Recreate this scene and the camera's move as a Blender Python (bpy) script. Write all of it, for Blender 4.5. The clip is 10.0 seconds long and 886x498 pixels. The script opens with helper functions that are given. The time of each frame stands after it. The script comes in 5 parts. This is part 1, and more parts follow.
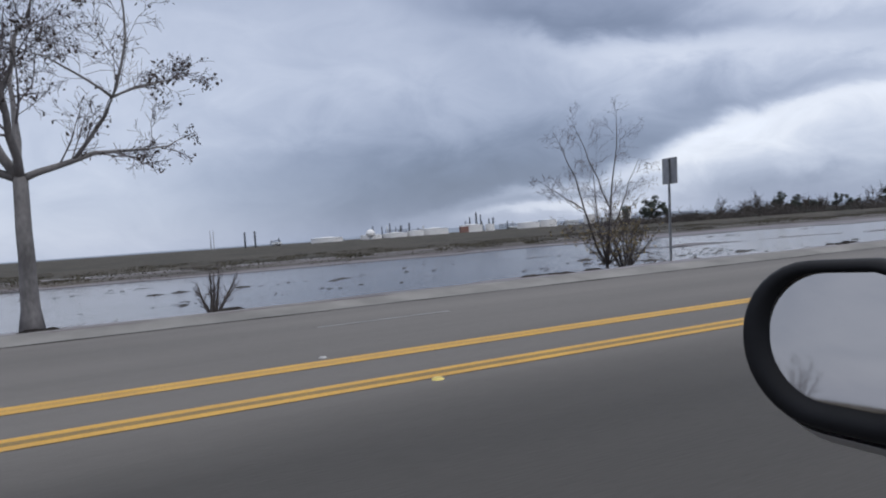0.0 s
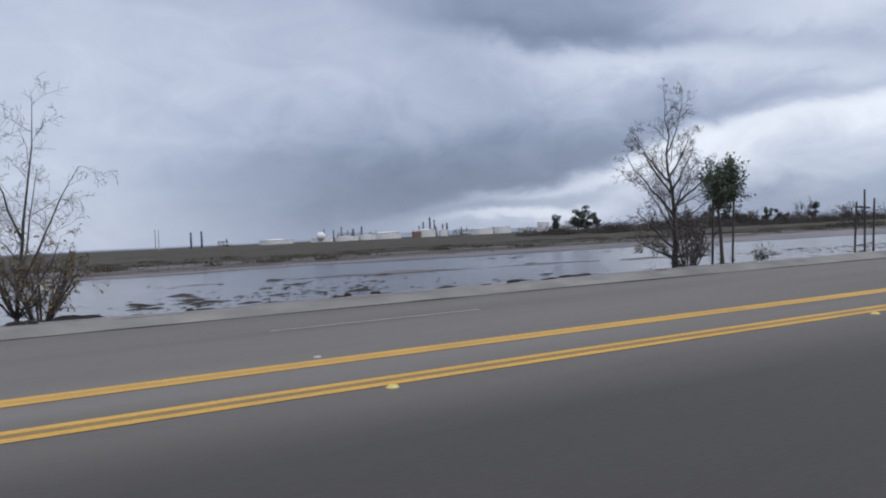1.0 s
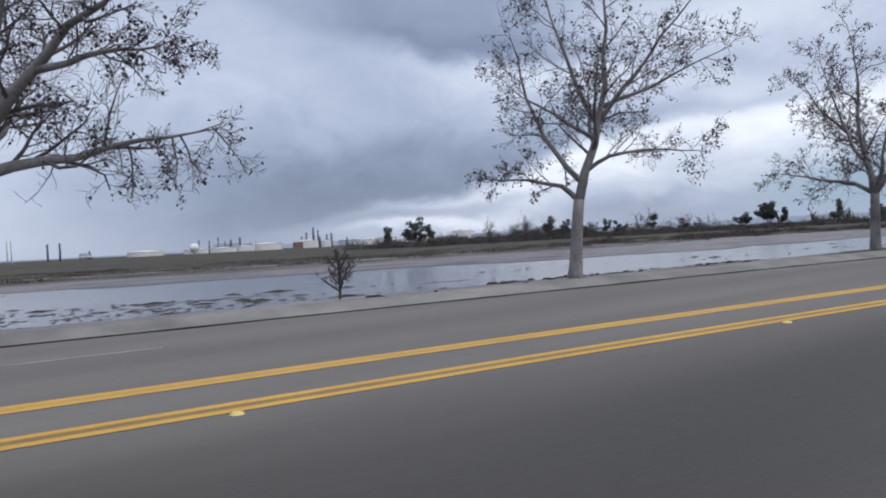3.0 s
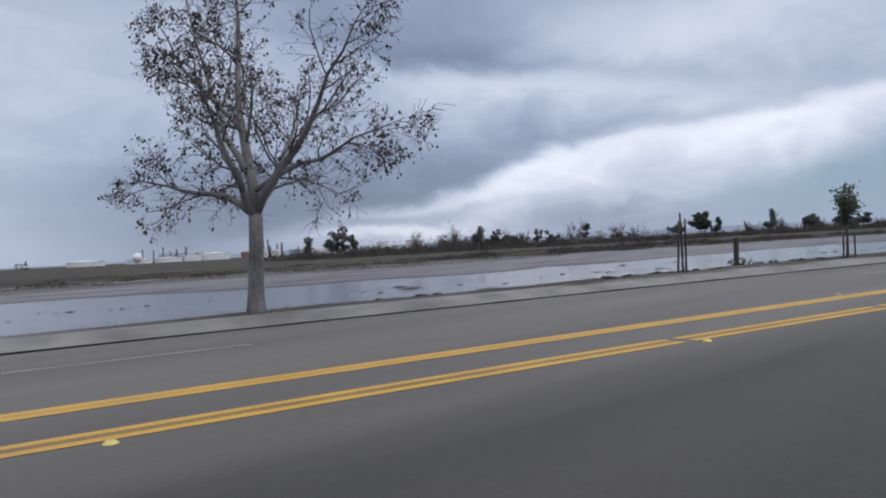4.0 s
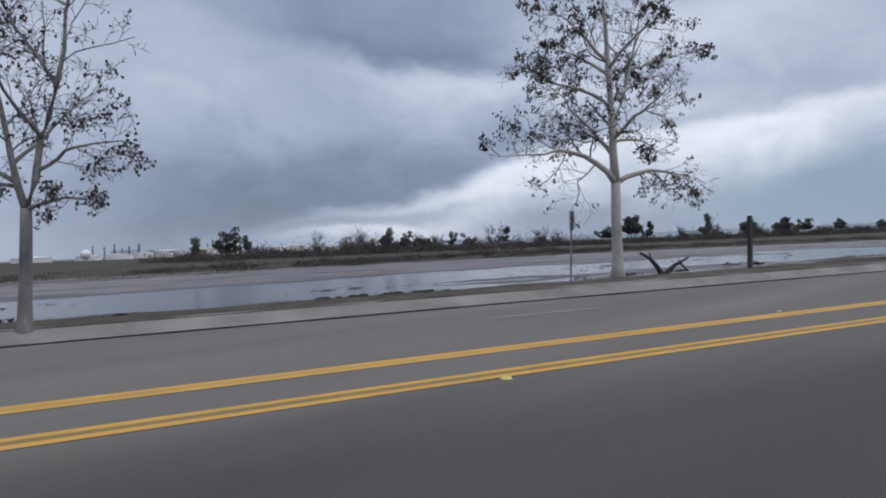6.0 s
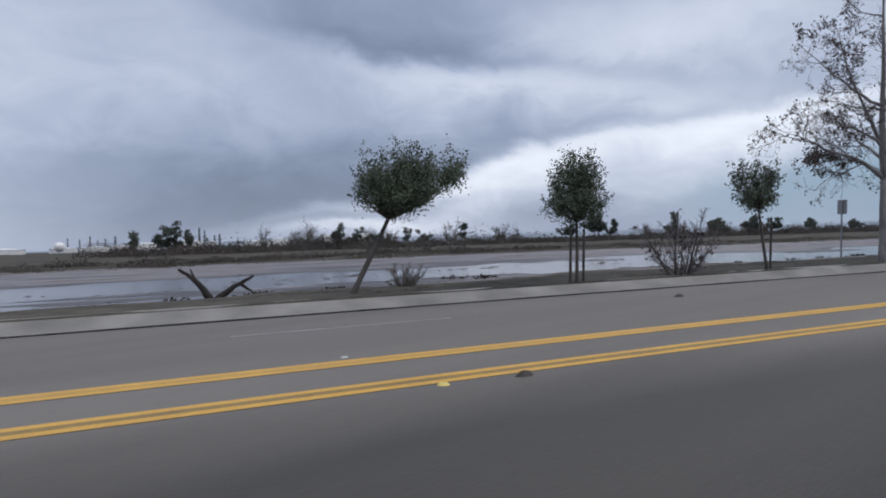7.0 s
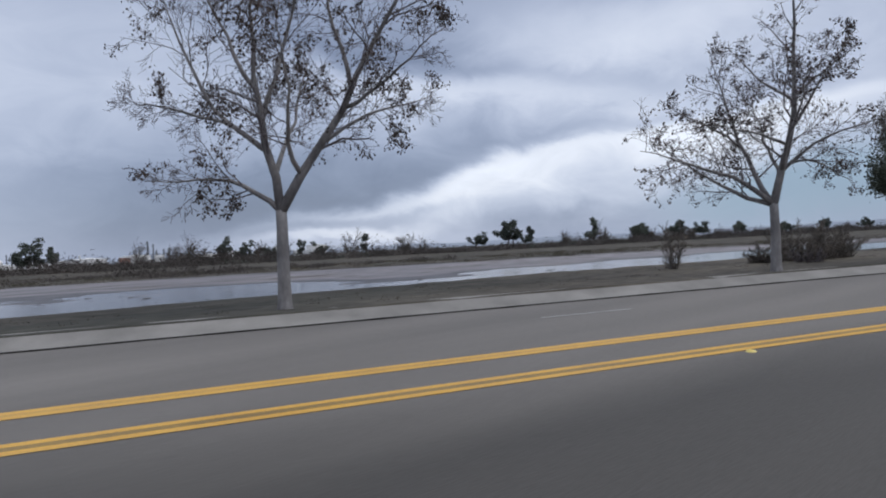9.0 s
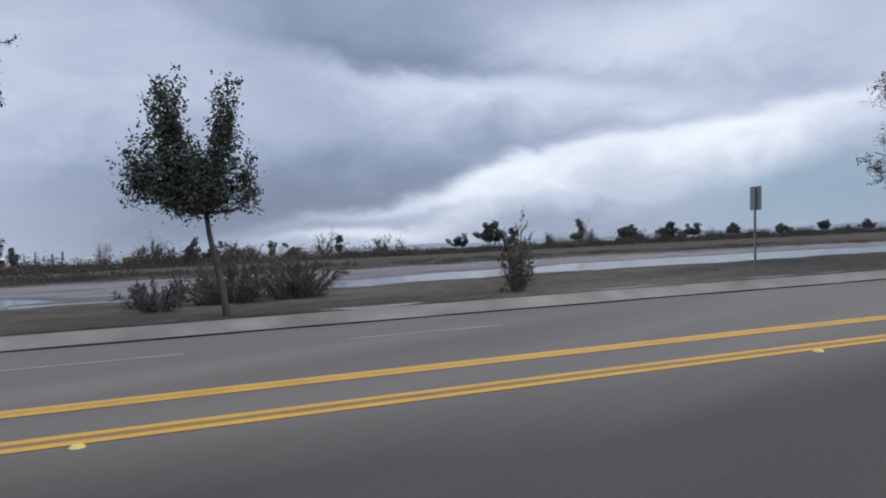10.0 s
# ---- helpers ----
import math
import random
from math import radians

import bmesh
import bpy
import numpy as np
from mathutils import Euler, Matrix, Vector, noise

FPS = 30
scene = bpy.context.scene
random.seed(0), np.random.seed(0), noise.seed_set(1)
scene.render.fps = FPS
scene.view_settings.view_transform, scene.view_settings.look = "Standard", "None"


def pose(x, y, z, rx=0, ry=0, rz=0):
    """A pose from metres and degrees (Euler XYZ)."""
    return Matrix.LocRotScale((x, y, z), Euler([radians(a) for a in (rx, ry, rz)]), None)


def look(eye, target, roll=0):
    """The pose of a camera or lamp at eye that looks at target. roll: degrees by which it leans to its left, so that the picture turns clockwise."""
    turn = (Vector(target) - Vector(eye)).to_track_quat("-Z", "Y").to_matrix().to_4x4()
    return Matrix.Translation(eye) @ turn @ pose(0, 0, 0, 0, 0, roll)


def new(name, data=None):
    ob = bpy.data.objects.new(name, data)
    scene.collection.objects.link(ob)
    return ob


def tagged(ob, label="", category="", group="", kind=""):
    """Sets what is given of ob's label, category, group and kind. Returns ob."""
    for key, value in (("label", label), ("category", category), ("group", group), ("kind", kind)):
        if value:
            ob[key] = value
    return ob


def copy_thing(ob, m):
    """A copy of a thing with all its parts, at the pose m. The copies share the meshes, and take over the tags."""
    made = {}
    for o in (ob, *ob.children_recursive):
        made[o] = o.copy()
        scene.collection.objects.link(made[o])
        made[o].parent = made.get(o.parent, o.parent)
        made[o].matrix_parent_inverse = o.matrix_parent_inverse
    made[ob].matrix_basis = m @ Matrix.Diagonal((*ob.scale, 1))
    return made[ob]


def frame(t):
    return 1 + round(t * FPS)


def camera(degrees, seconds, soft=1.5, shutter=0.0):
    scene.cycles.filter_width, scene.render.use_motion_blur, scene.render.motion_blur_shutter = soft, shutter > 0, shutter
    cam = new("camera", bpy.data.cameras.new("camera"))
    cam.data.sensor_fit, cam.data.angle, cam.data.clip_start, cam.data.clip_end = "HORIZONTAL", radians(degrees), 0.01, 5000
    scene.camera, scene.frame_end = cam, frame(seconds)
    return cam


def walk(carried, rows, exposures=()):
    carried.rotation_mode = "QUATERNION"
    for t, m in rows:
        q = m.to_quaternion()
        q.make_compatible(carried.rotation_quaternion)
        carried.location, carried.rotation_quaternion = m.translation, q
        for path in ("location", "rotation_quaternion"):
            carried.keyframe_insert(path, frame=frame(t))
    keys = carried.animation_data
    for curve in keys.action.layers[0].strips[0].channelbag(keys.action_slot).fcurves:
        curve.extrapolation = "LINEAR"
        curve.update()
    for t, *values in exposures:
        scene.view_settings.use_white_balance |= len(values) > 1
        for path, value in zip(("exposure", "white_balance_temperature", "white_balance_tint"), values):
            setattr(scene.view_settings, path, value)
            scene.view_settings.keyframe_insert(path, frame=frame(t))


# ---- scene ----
# The camera drives along a road that starts along +x and bends right; +y is its far side.
cam = camera(62.6, 10.0, soft=2.0)
BEND = 575.6


def bend(s, d):
    """The place s metres along the road and d metres to the far side of the driving line. The road curves gently to the right."""
    return (BEND + d) * math.sin(s / BEND), (BEND + d) * math.cos(s / BEND) - BEND


def on_road(s, d, z, rx=0, ry=0, rz=0):
    """A pose turned with the road's heading at s."""
    return pose(*bend(s, d), z, rx, ry, rz - math.degrees(s / BEND))


PATH = [
    (0.0, on_road(5.37, 0.0, 1.30, 88.70, 4.00, -27.47)),
    (0.5, on_road(15.84, 0.0, 1.30, 89.08, 2.66, -27.98)),
    (1.0, on_road(26.48, 0.0, 1.30, 88.87, 2.73, -28.30)),
    (1.5, on_road(37.25, 0.0, 1.30, 88.83, 2.75, -28.98)),
    (2.0, on_road(48.37, 0.0, 1.30, 89.27, 3.16, -29.98)),
    (2.5, on_road(59.44, 0.0, 1.30, 88.91, 2.72, -30.80)),
    (3.0, on_road(70.47, 0.0, 1.30, 89.24, 2.94, -31.37)),
    (3.2, on_road(74.86, 0.0, 1.30, 89.44, 2.83, -31.47)),
    (4.3, on_road(98.85, 0.0, 1.30, 89.78, 2.77, -32.47)),
    (4.5, on_road(103.23, 0.0, 1.30, 89.78, 2.52, -32.46)),
    (5.0, on_road(114.13, 0.0, 1.30, 89.75, 2.39, -30.70)),
    (5.2, on_road(118.51, 0.0, 1.30, 89.78, 1.66, -30.51)),
    (6.3, on_road(142.42, 0.0, 1.30, 89.65, 2.37, -28.65)),
    (6.5, on_road(146.70, 0.0, 1.30, 89.61, 1.58, -28.51)),
    (7.0, on_road(157.43, 0.0, 1.30, 89.28, 1.73, -27.70)),
    (7.5, on_road(168.14, 0.0, 1.30, 89.93, 2.20, -26.50)),
    (8.0, on_road(178.79, 0.0, 1.30, 90.13, 2.95, -26.20)),
    (8.5, on_road(189.33, 0.0, 1.30, 89.58, 2.60, -25.81)),
    (9.0, on_road(199.81, 0.0, 1.30, 89.84, 2.82, -25.32)),
    (9.5, on_road(210.29, 0.0, 1.30, 90.04, 2.53, -24.51)),
    (9.8, on_road(216.61, 0.0, 1.30, 90.00, 2.86, -23.62)),
    (10.0, on_road(220.82, 0.0, 1.30, 89.90, 2.63, -22.04)),
]
walk(cam, PATH, ((0.0, 0.0), (1.0, -0.02), (2.0, 0.0), (2.5, 0.03), (3.0, 0.13), (4.5, -0.12), (5.0, -0.18), (6.5, -0.06), (8.0, 0.02), (10.0, 0.03)))

# ---------------------------------------------------------------- world and light
# soft cloud masses: across, up, length, thickness, tilt, gain
BANKS = [
    (-0.70, 0.10, 0.21, 0.26, 0, 0.20),
    (-0.42, 0.26, 0.20, 0.085, -4, 0.13),
    (-0.24, 0.19, 0.11, 0.05, -20, 0.06),
    (-0.10, 0.105, 0.22, 0.045, 9, -0.10),
    (-0.36, 0.075, 0.20, 0.065, 0, -0.10),
    (0.14, 0.090, 0.11, 0.030, 12, 0.13),
    (0.47, 0.125, 0.14, 0.028, 4, 0.10),
    (0.34, 0.085, 0.14, 0.035, 4, 0.06),
    (-0.06, 0.040, 0.13, 0.010, 7, -0.15),
    (-0.07, 0.017, 0.10, 0.011, 2, 0.16),
    (0.20, 0.020, 0.12, 0.022, 0, -0.10),
    (0.46, 0.240, 0.26, 0.07, -6, 0.17),
    (0.30, 0.180, 0.10, 0.018, -10, -0.06),
    (0.22, 0.275, 0.16, 0.045, -6, 0.16),
]
# lower edges of the cloud decks: across, height
LOW_DECK = ((-0.75, 0.010), (-0.30, 0.024), (-0.18, 0.040), (-0.02, 0.062), (0.05, 0.078), (0.10, 0.105), (0.15, 0.127), (0.29, 0.138), (0.415, 0.146), (0.55, 0.166), (0.75, 0.19))
HIGH_DECK = ((-0.75, 0.40), (-0.40, 0.34), (-0.26, 0.292), (-0.20, 0.272), (-0.10, 0.256), (-0.06, 0.232), (0.03, 0.221), (0.20, 0.215), (0.34, 0.178), (0.50, 0.17), (0.75, 0.16))


def sky_world():
    world = bpy.data.worlds.new("overcast_sky")
    world.use_nodes = True
    scene.world = world
    nt = world.node_tree
    N, L = nt.nodes, nt.links
    N.clear()

    def node(kind, **kw):
        n = N.new(kind)
        for key, value in kw.items():
            setattr(n, key, value)
        return n

    def link(a, b):
        L.new(a, b)

    def maths(op, a, b=None, c=None):
        n = node("ShaderNodeMath", operation=op)
        for k, v in enumerate((a, b, c)):
            if v is None:
                continue
            if isinstance(v, (int, float)):
                n.inputs[k].default_value = v
            else:
                link(v, n.inputs[k])
        return n.outputs[0]

    coords = node("ShaderNodeTexCoord").outputs["Generated"]

    def dot(vec):
        n = node("ShaderNodeVectorMath", operation="DOT_PRODUCT")
        link(coords, n.inputs[0])
        n.inputs[1].default_value = vec
        return n.outputs["Value"]

    side = dot((0.743, -0.669, 0.0))
    up = dot((0.0, 0.0, 1.0))
    # wind-torn edges
    stretch = node("ShaderNodeMapping")
    stretch.inputs["Scale"].default_value = (1.0, 1.0, 1.9)
    link(coords, stretch.inputs["Vector"])

    def clouds(scale, detail, rough=0.55, distort=0.0):
        n = node("ShaderNodeTexNoise")
        n.inputs["Scale"].default_value = scale
        n.inputs["Detail"].default_value = detail
        n.inputs["Roughness"].default_value = rough
        n.inputs["Distortion"].default_value = distort
        link(stretch.outputs[0], n.inputs["Vector"])
        return n.outputs["Fac"]

    big, big2, fine = clouds(2.6, 5, 0.5, 0.4), clouds(4.3, 6, 0.5, 0.5), clouds(10.0, 7, 0.58, 0.6)
    warp_u = maths("ADD", side, maths("MULTIPLY", maths("SUBTRACT", big, 0.5), 0.17))
    warp_w = maths("ADD", up, maths("ADD", maths("MULTIPLY", maths("SUBTRACT", big2, 0.5), 0.085), maths("MULTIPLY", maths("SUBTRACT", fine, 0.5), 0.045)))

    billow = node("ShaderNodeTexNoise")
    billow.inputs["Scale"].default_value, billow.inputs["Detail"].default_value, billow.inputs["Roughness"].default_value = 8.0, 7, 0.55
    link(coords, billow.inputs["Vector"])
    warp_w = maths("ADD", warp_w, maths("MULTIPLY", maths("SUBTRACT", billow.outputs["Fac"], 0.5), 0.055))

    def cloud(total, u, w, long, thick, tilt, gain):
        """Add a soft-edged cloud bank, longer than thick, tilted by degrees."""
        c, s = math.cos(radians(tilt)), math.sin(radians(tilt))
        du, dw = maths("SUBTRACT", warp_u, u), maths("SUBTRACT", warp_w, w)
        p = maths("MULTIPLY", maths("ADD", maths("MULTIPLY", du, c), maths("MULTIPLY", dw, s)), 1 / long)
        q = maths("MULTIPLY", maths("SUBTRACT", maths("MULTIPLY", dw, c), maths("MULTIPLY", du, s)), 1 / thick)
        r = maths("ADD", maths("MULTIPLY", p, p), maths("MULTIPLY", q, q))
        return maths("MULTIPLY_ADD", maths("EXPONENT", maths("MULTIPLY", maths("POWER", r, 1.5), -0.8)), gain, total)

    torn = maths("ADD", up, maths("ADD", maths("MULTIPLY", maths("SUBTRACT", fine, 0.5), 0.050), maths("MULTIPLY", maths("SUBTRACT", billow.outputs["Fac"], 0.5), 0.034)))

    def step(value, a, b):
        n = node("ShaderNodeMapRange", interpolation_type="SMOOTHSTEP")
        n.inputs["From Min"].default_value, n.inputs["From Max"].default_value = a, b
        link(value, n.inputs["Value"])
        return n.outputs["Result"]

    def edge(points):
        n = node("ShaderNodeValToRGB")
        n.color_ramp.interpolation = "B_SPLINE"
        el = n.color_ramp.elements
        while len(el) < len(points):
            el.new(0.5)
        for e, (u, h) in zip(el, points):
            e.position, e.color = (u + 0.75) / 1.5, (h, h, h, 1)
        link(maths("MULTIPLY_ADD", side, 1 / 1.5, 0.5), n.inputs["Fac"])
        return n.outputs["Color"]

    def shelf(total, height, way, deep, soft, u0, u1, fade, gain):
        """Light or shade that starts at a deck's edge and fades upwards (way 1) or downwards (-1)."""
        s = maths("MULTIPLY", maths("SUBTRACT", torn, height), way)
        on = maths("MULTIPLY", step(s, -soft, soft), maths("EXPONENT", maths("MULTIPLY", maths("MAXIMUM", s, 0.0), -1 / deep)))
        window = maths("MULTIPLY", step(warp_u, u0, u0 + fade), maths("SUBTRACT", 1.0, step(warp_u, u1 - fade, u1)))
        return maths("MULTIPLY_ADD", maths("MULTIPLY", on, window), gain, total)

    body = node("ShaderNodeMapRange", interpolation_type="SMOOTHSTEP")
    body.inputs["From Min"].default_value, body.inputs["From Max"].default_value = 0.30, 0.85
    body.inputs["To Min"].default_value, body.inputs["To Max"].default_value = 0.46, 1.0
    link(up, body.inputs["Value"])
    total = body.outputs["Result"]
    for bank in BANKS:
        total = cloud(total, *bank)
    low, high = edge(LOW_DECK), edge(HIGH_DECK)
    total = shelf(total, low, -1, 0.060, 0.016, -0.32, 0.85, 0.42, 0.40)
    total = shelf(total, low, 1, 0.045, 0.009, -0.42, 0.46, 0.28, -0.12)
    total = shelf(total, high, -1, 0.050, 0.022, -0.22, 0.52, 0.24, 0.41)
    total = shelf(total, high, 1, 0.085, 0.018, -0.34, 0.22, 0.20, -0.18)
    mix = node("ShaderNodeMath", operation="MAXIMUM")
    link(total, mix.inputs[0])
    mix.inputs[1].default_value = 0.16
    grain = maths("ADD", 0.83, maths("MULTIPLY", fine, 0.34))
    grey = maths("MULTIPLY", mix.outputs[0], grain)
    # grey cloud is bluer the darker it is
    tint = node("ShaderNodeValToRGB")
    el = tint.color_ramp.elements
    el[0].position, el[0].color = 0.30, (0.705, 0.86, 1.25, 1)
    el[1].position, el[1].color = 0.85, (0.925, 0.985, 1.12, 1)
    link(grey, tint.inputs["Fac"])
    paint = node("ShaderNodeMix", data_type="RGBA", blend_type="MULTIPLY")
    paint.inputs["Factor"].default_value = 1.0
    link(tint.outputs["Color"], paint.inputs[6])
    link(grey, paint.inputs[7])
    # a rift of clear blue low in the cloud
    rift = cloud(0.0, 0.487, 0.041, 0.125, 0.042, 4, 0.75)
    blue = node("ShaderNodeMix", data_type="RGBA")
    link(rift, blue.inputs["Factor"])
    link(paint.outputs[2], blue.inputs[6])
    blue.inputs[7].default_value = (0.255, 0.375, 0.50, 1)
    # a thin share of clear sky behind the cloud
    sky = node("ShaderNodeTexSky", sky_type="NISHITA", sun_disc=False)
    sky.sun_elevation, sky.sun_rotation = radians(38), radians(200)
    cover = node("ShaderNodeMix", data_type="RGBA")
    cover.inputs["Factor"].default_value = 0.93
    dim = node("ShaderNodeMix", data_type="RGBA", blend_type="MULTIPLY")
    dim.inputs["Factor"].default_value = 1.0
    dim.inputs[7].default_value = (0.1, 0.1, 0.1, 1)
    link(sky.outputs["Color"], dim.inputs[6])
    link(dim.outputs[2], cover.inputs[6])
    link(blue.outputs[2], cover.inputs[7])
    back = node("ShaderNodeBackground")
    back.inputs["Strength"].default_value = 1.0
    link(cover.outputs[2], back.inputs["Color"])
    out = node("ShaderNodeOutputWorld")
    link(back.outputs[0], out.inputs["Surface"])


sky_world()
lamp = bpy.data.lights.new("sun", "SUN")
lamp.energy, lamp.angle, lamp.color = 0.9, radians(25), (1.0, 0.97, 0.93)
sun = new("sun", lamp)
sun.matrix_world = look((0, 0, 60), (-18, 45, 0))


# ---------------------------------------------------------------- materials
def material(name, low, high, scale=4.0, rough=(0.7, 0.9), fine=40.0, bump=0.2, depth=0.02, metal=0.0, stretch=(1, 1, 1),
             blotch=0.25, spread=0.0, coords="Object", gloss=0.5):
    """A surface that runs between two colours by coarse and fine noise, with relief."""
    m = bpy.data.materials.new(name)
    m.use_nodes = True
    nt = m.node_tree
    N, L = nt.nodes, nt.links
    b = N["Principled BSDF"]
    tc = N.new("ShaderNodeTexCoord")
    mp = N.new("ShaderNodeMapping")
    mp.inputs["Scale"].default_value = stretch
    L.new(tc.outputs[coords], mp.inputs["Vector"])
    coarse = N.new("ShaderNodeTexNoise")
    coarse.inputs["Scale"].default_value, coarse.inputs["Detail"].default_value = scale, 5
    grain = N.new("ShaderNodeTexNoise")
    grain.inputs["Scale"].default_value, grain.inputs["Detail"].default_value = fine, 3
    L.new(mp.outputs[0], coarse.inputs["Vector"])
    L.new(mp.outputs[0], grain.inputs["Vector"])
    mixv = N.new("ShaderNodeMix")
    mixv.inputs["Factor"].default_value = blotch
    L.new(coarse.outputs["Fac"], mixv.inputs[2])
    L.new(grain.outputs["Fac"], mixv.inputs[3])
    source = mixv.outputs[0]
    if spread:
        info = N.new("ShaderNodeObjectInfo")
        add = N.new("ShaderNodeMath")
        add.operation = "MULTIPLY_ADD"
        add.inputs[1].default_value = spread
        L.new(info.outputs["Random"], add.inputs[0])
        L.new(source, add.inputs[2])
        sub = N.new("ShaderNodeMath")
        sub.operation = "SUBTRACT"
        sub.inputs[1].default_value = spread / 2
        L.new(add.outputs[0], sub.inputs[0])
        source = sub.outputs[0]
    ramp = N.new("ShaderNodeValToRGB")
    el = ramp.color_ramp.elements
    el[0].position, el[0].color = 0.33, (*low, 1)
    el[1].position, el[1].color = 0.67, (*high, 1)
    L.new(source, ramp.inputs["Fac"])
    L.new(ramp.outputs["Color"], b.inputs["Base Color"])
    rr = N.new("ShaderNodeMapRange")
    rr.inputs["To Min"].default_value, rr.inputs["To Max"].default_value = rough
    L.new(coarse.outputs["Fac"], rr.inputs["Value"])
    L.new(rr.outputs["Result"], b.inputs["Roughness"])
    b.inputs["Metallic"].default_value = metal
    b.inputs["Specular IOR Level"].default_value = gloss
    if bump:
        bp = N.new("ShaderNodeBump")
        bp.inputs["Strength"].default_value, bp.inputs["Distance"].default_value = bump, depth
        L.new(grain.outputs["Fac"], bp.inputs["Height"])
        L.new(bp.outputs[0], b.inputs["Normal"])
    return m


def asphalt_material():
    """Old grey asphalt: long streaks of wear, blotches, and near lanes darker than the far ones."""
    m = material("asphalt", (0.113, 0.104, 0.0945), (0.192, 0.177, 0.162), 0.5, (0.68, 0.85), 55, 0.35, 0.012, stretch=(0.10, 1, 1), blotch=0.3, gloss=0.3)
    N, L = m.node_tree.nodes, m.node_tree.links
    b = N["Principled BSDF"]
    worn = b.inputs["Base Color"].links[0].from_socket
    geo = N.new("ShaderNodeNewGeometry")
    mp = N.new("ShaderNodeMapping")
    mp.inputs["Scale"].default_value = (0.12, 0.7, 1)
    L.new(geo.outputs["Position"], mp.inputs["Vector"])
    streak = N.new("ShaderNodeTexNoise")
    streak.inputs["Scale"].default_value, streak.inputs["Detail"].default_value = 0.8, 6
    L.new(mp.outputs[0], streak.inputs["Vector"])
    shift = N.new("ShaderNodeMath")
    shift.operation = "MULTIPLY_ADD"
    shift.inputs[1].default_value = 2.4
    L.new(streak.outputs["Fac"], shift.inputs[0])
    across = N.new("ShaderNodeVectorMath")
    across.operation = "DISTANCE"
    across.inputs[1].default_value = (0, -BEND, 0)
    L.new(geo.outputs["Position"], across.inputs[0])
    L.new(across.outputs["Value"], shift.inputs[2])
    lane = N.new("ShaderNodeMapRange")
    lane.inputs["From Min"].default_value, lane.inputs["From Max"].default_value = BEND + 5.3, BEND + 7.6
    lane.inputs["To Min"].default_value, lane.inputs["To Max"].default_value = 0.43, 1.0
    L.new(shift.outputs[0], lane.inputs["Value"])
    tone = N.new("ShaderNodeMix")
    tone.data_type, tone.blend_type = "RGBA", "MULTIPLY"
    tone.inputs["Factor"].default_value = 1.0
    L.new(worn, tone.inputs[6])
    L.new(lane.outputs["Result"], tone.inputs[7])
    L.new(tone.outputs[2], b.inputs["Base Color"])
    return m


def water_material():
    m = bpy.data.materials.new("flood_water")
    m.use_nodes = True
    N, L = m.node_tree.nodes, m.node_tree.links
    b = N["Principled BSDF"]
    b.inputs["IOR"].default_value = 1.33
    b.inputs["Roughness"].default_value = 0.13
    tc = N.new("ShaderNodeTexCoord")
    mp = N.new("ShaderNodeMapping")
    mp.inputs["Scale"].default_value = (0.35, 1, 1)
    L.new(tc.outputs["Object"], mp.inputs["Vector"])
    silt = N.new("ShaderNodeTexNoise")
    silt.inputs["Scale"].default_value, silt.inputs["Detail"].default_value = 0.12, 6
    L.new(mp.outputs[0], silt.inputs["Vector"])
    ramp = N.new("ShaderNodeValToRGB")
    el = ramp.color_ramp.elements
    el[0].position, el[0].color = 0.35, (0.055, 0.050, 0.053, 1)
    el[1].position, el[1].color = 0.65, (0.115, 0.104, 0.109, 1)
    L.new(silt.outputs["Fac"], ramp.inputs["Fac"])
    L.new(ramp.outputs["Color"], b.inputs["Base Color"])
    rip = N.new("ShaderNodeTexNoise")
    rip.inputs["Scale"].default_value, rip.inputs["Detail"].default_value = 2.2, 4
    L.new(mp.outputs[0], rip.inputs["Vector"])
    bp = N.new("ShaderNodeBump")
    bp.inputs["Strength"].default_value, bp.inputs["Distance"].default_value = 0.55, 0.06
    L.new(rip.outputs["Fac"], bp.inputs["Height"])
    L.new(bp.outputs[0], b.inputs["Normal"])
    return m


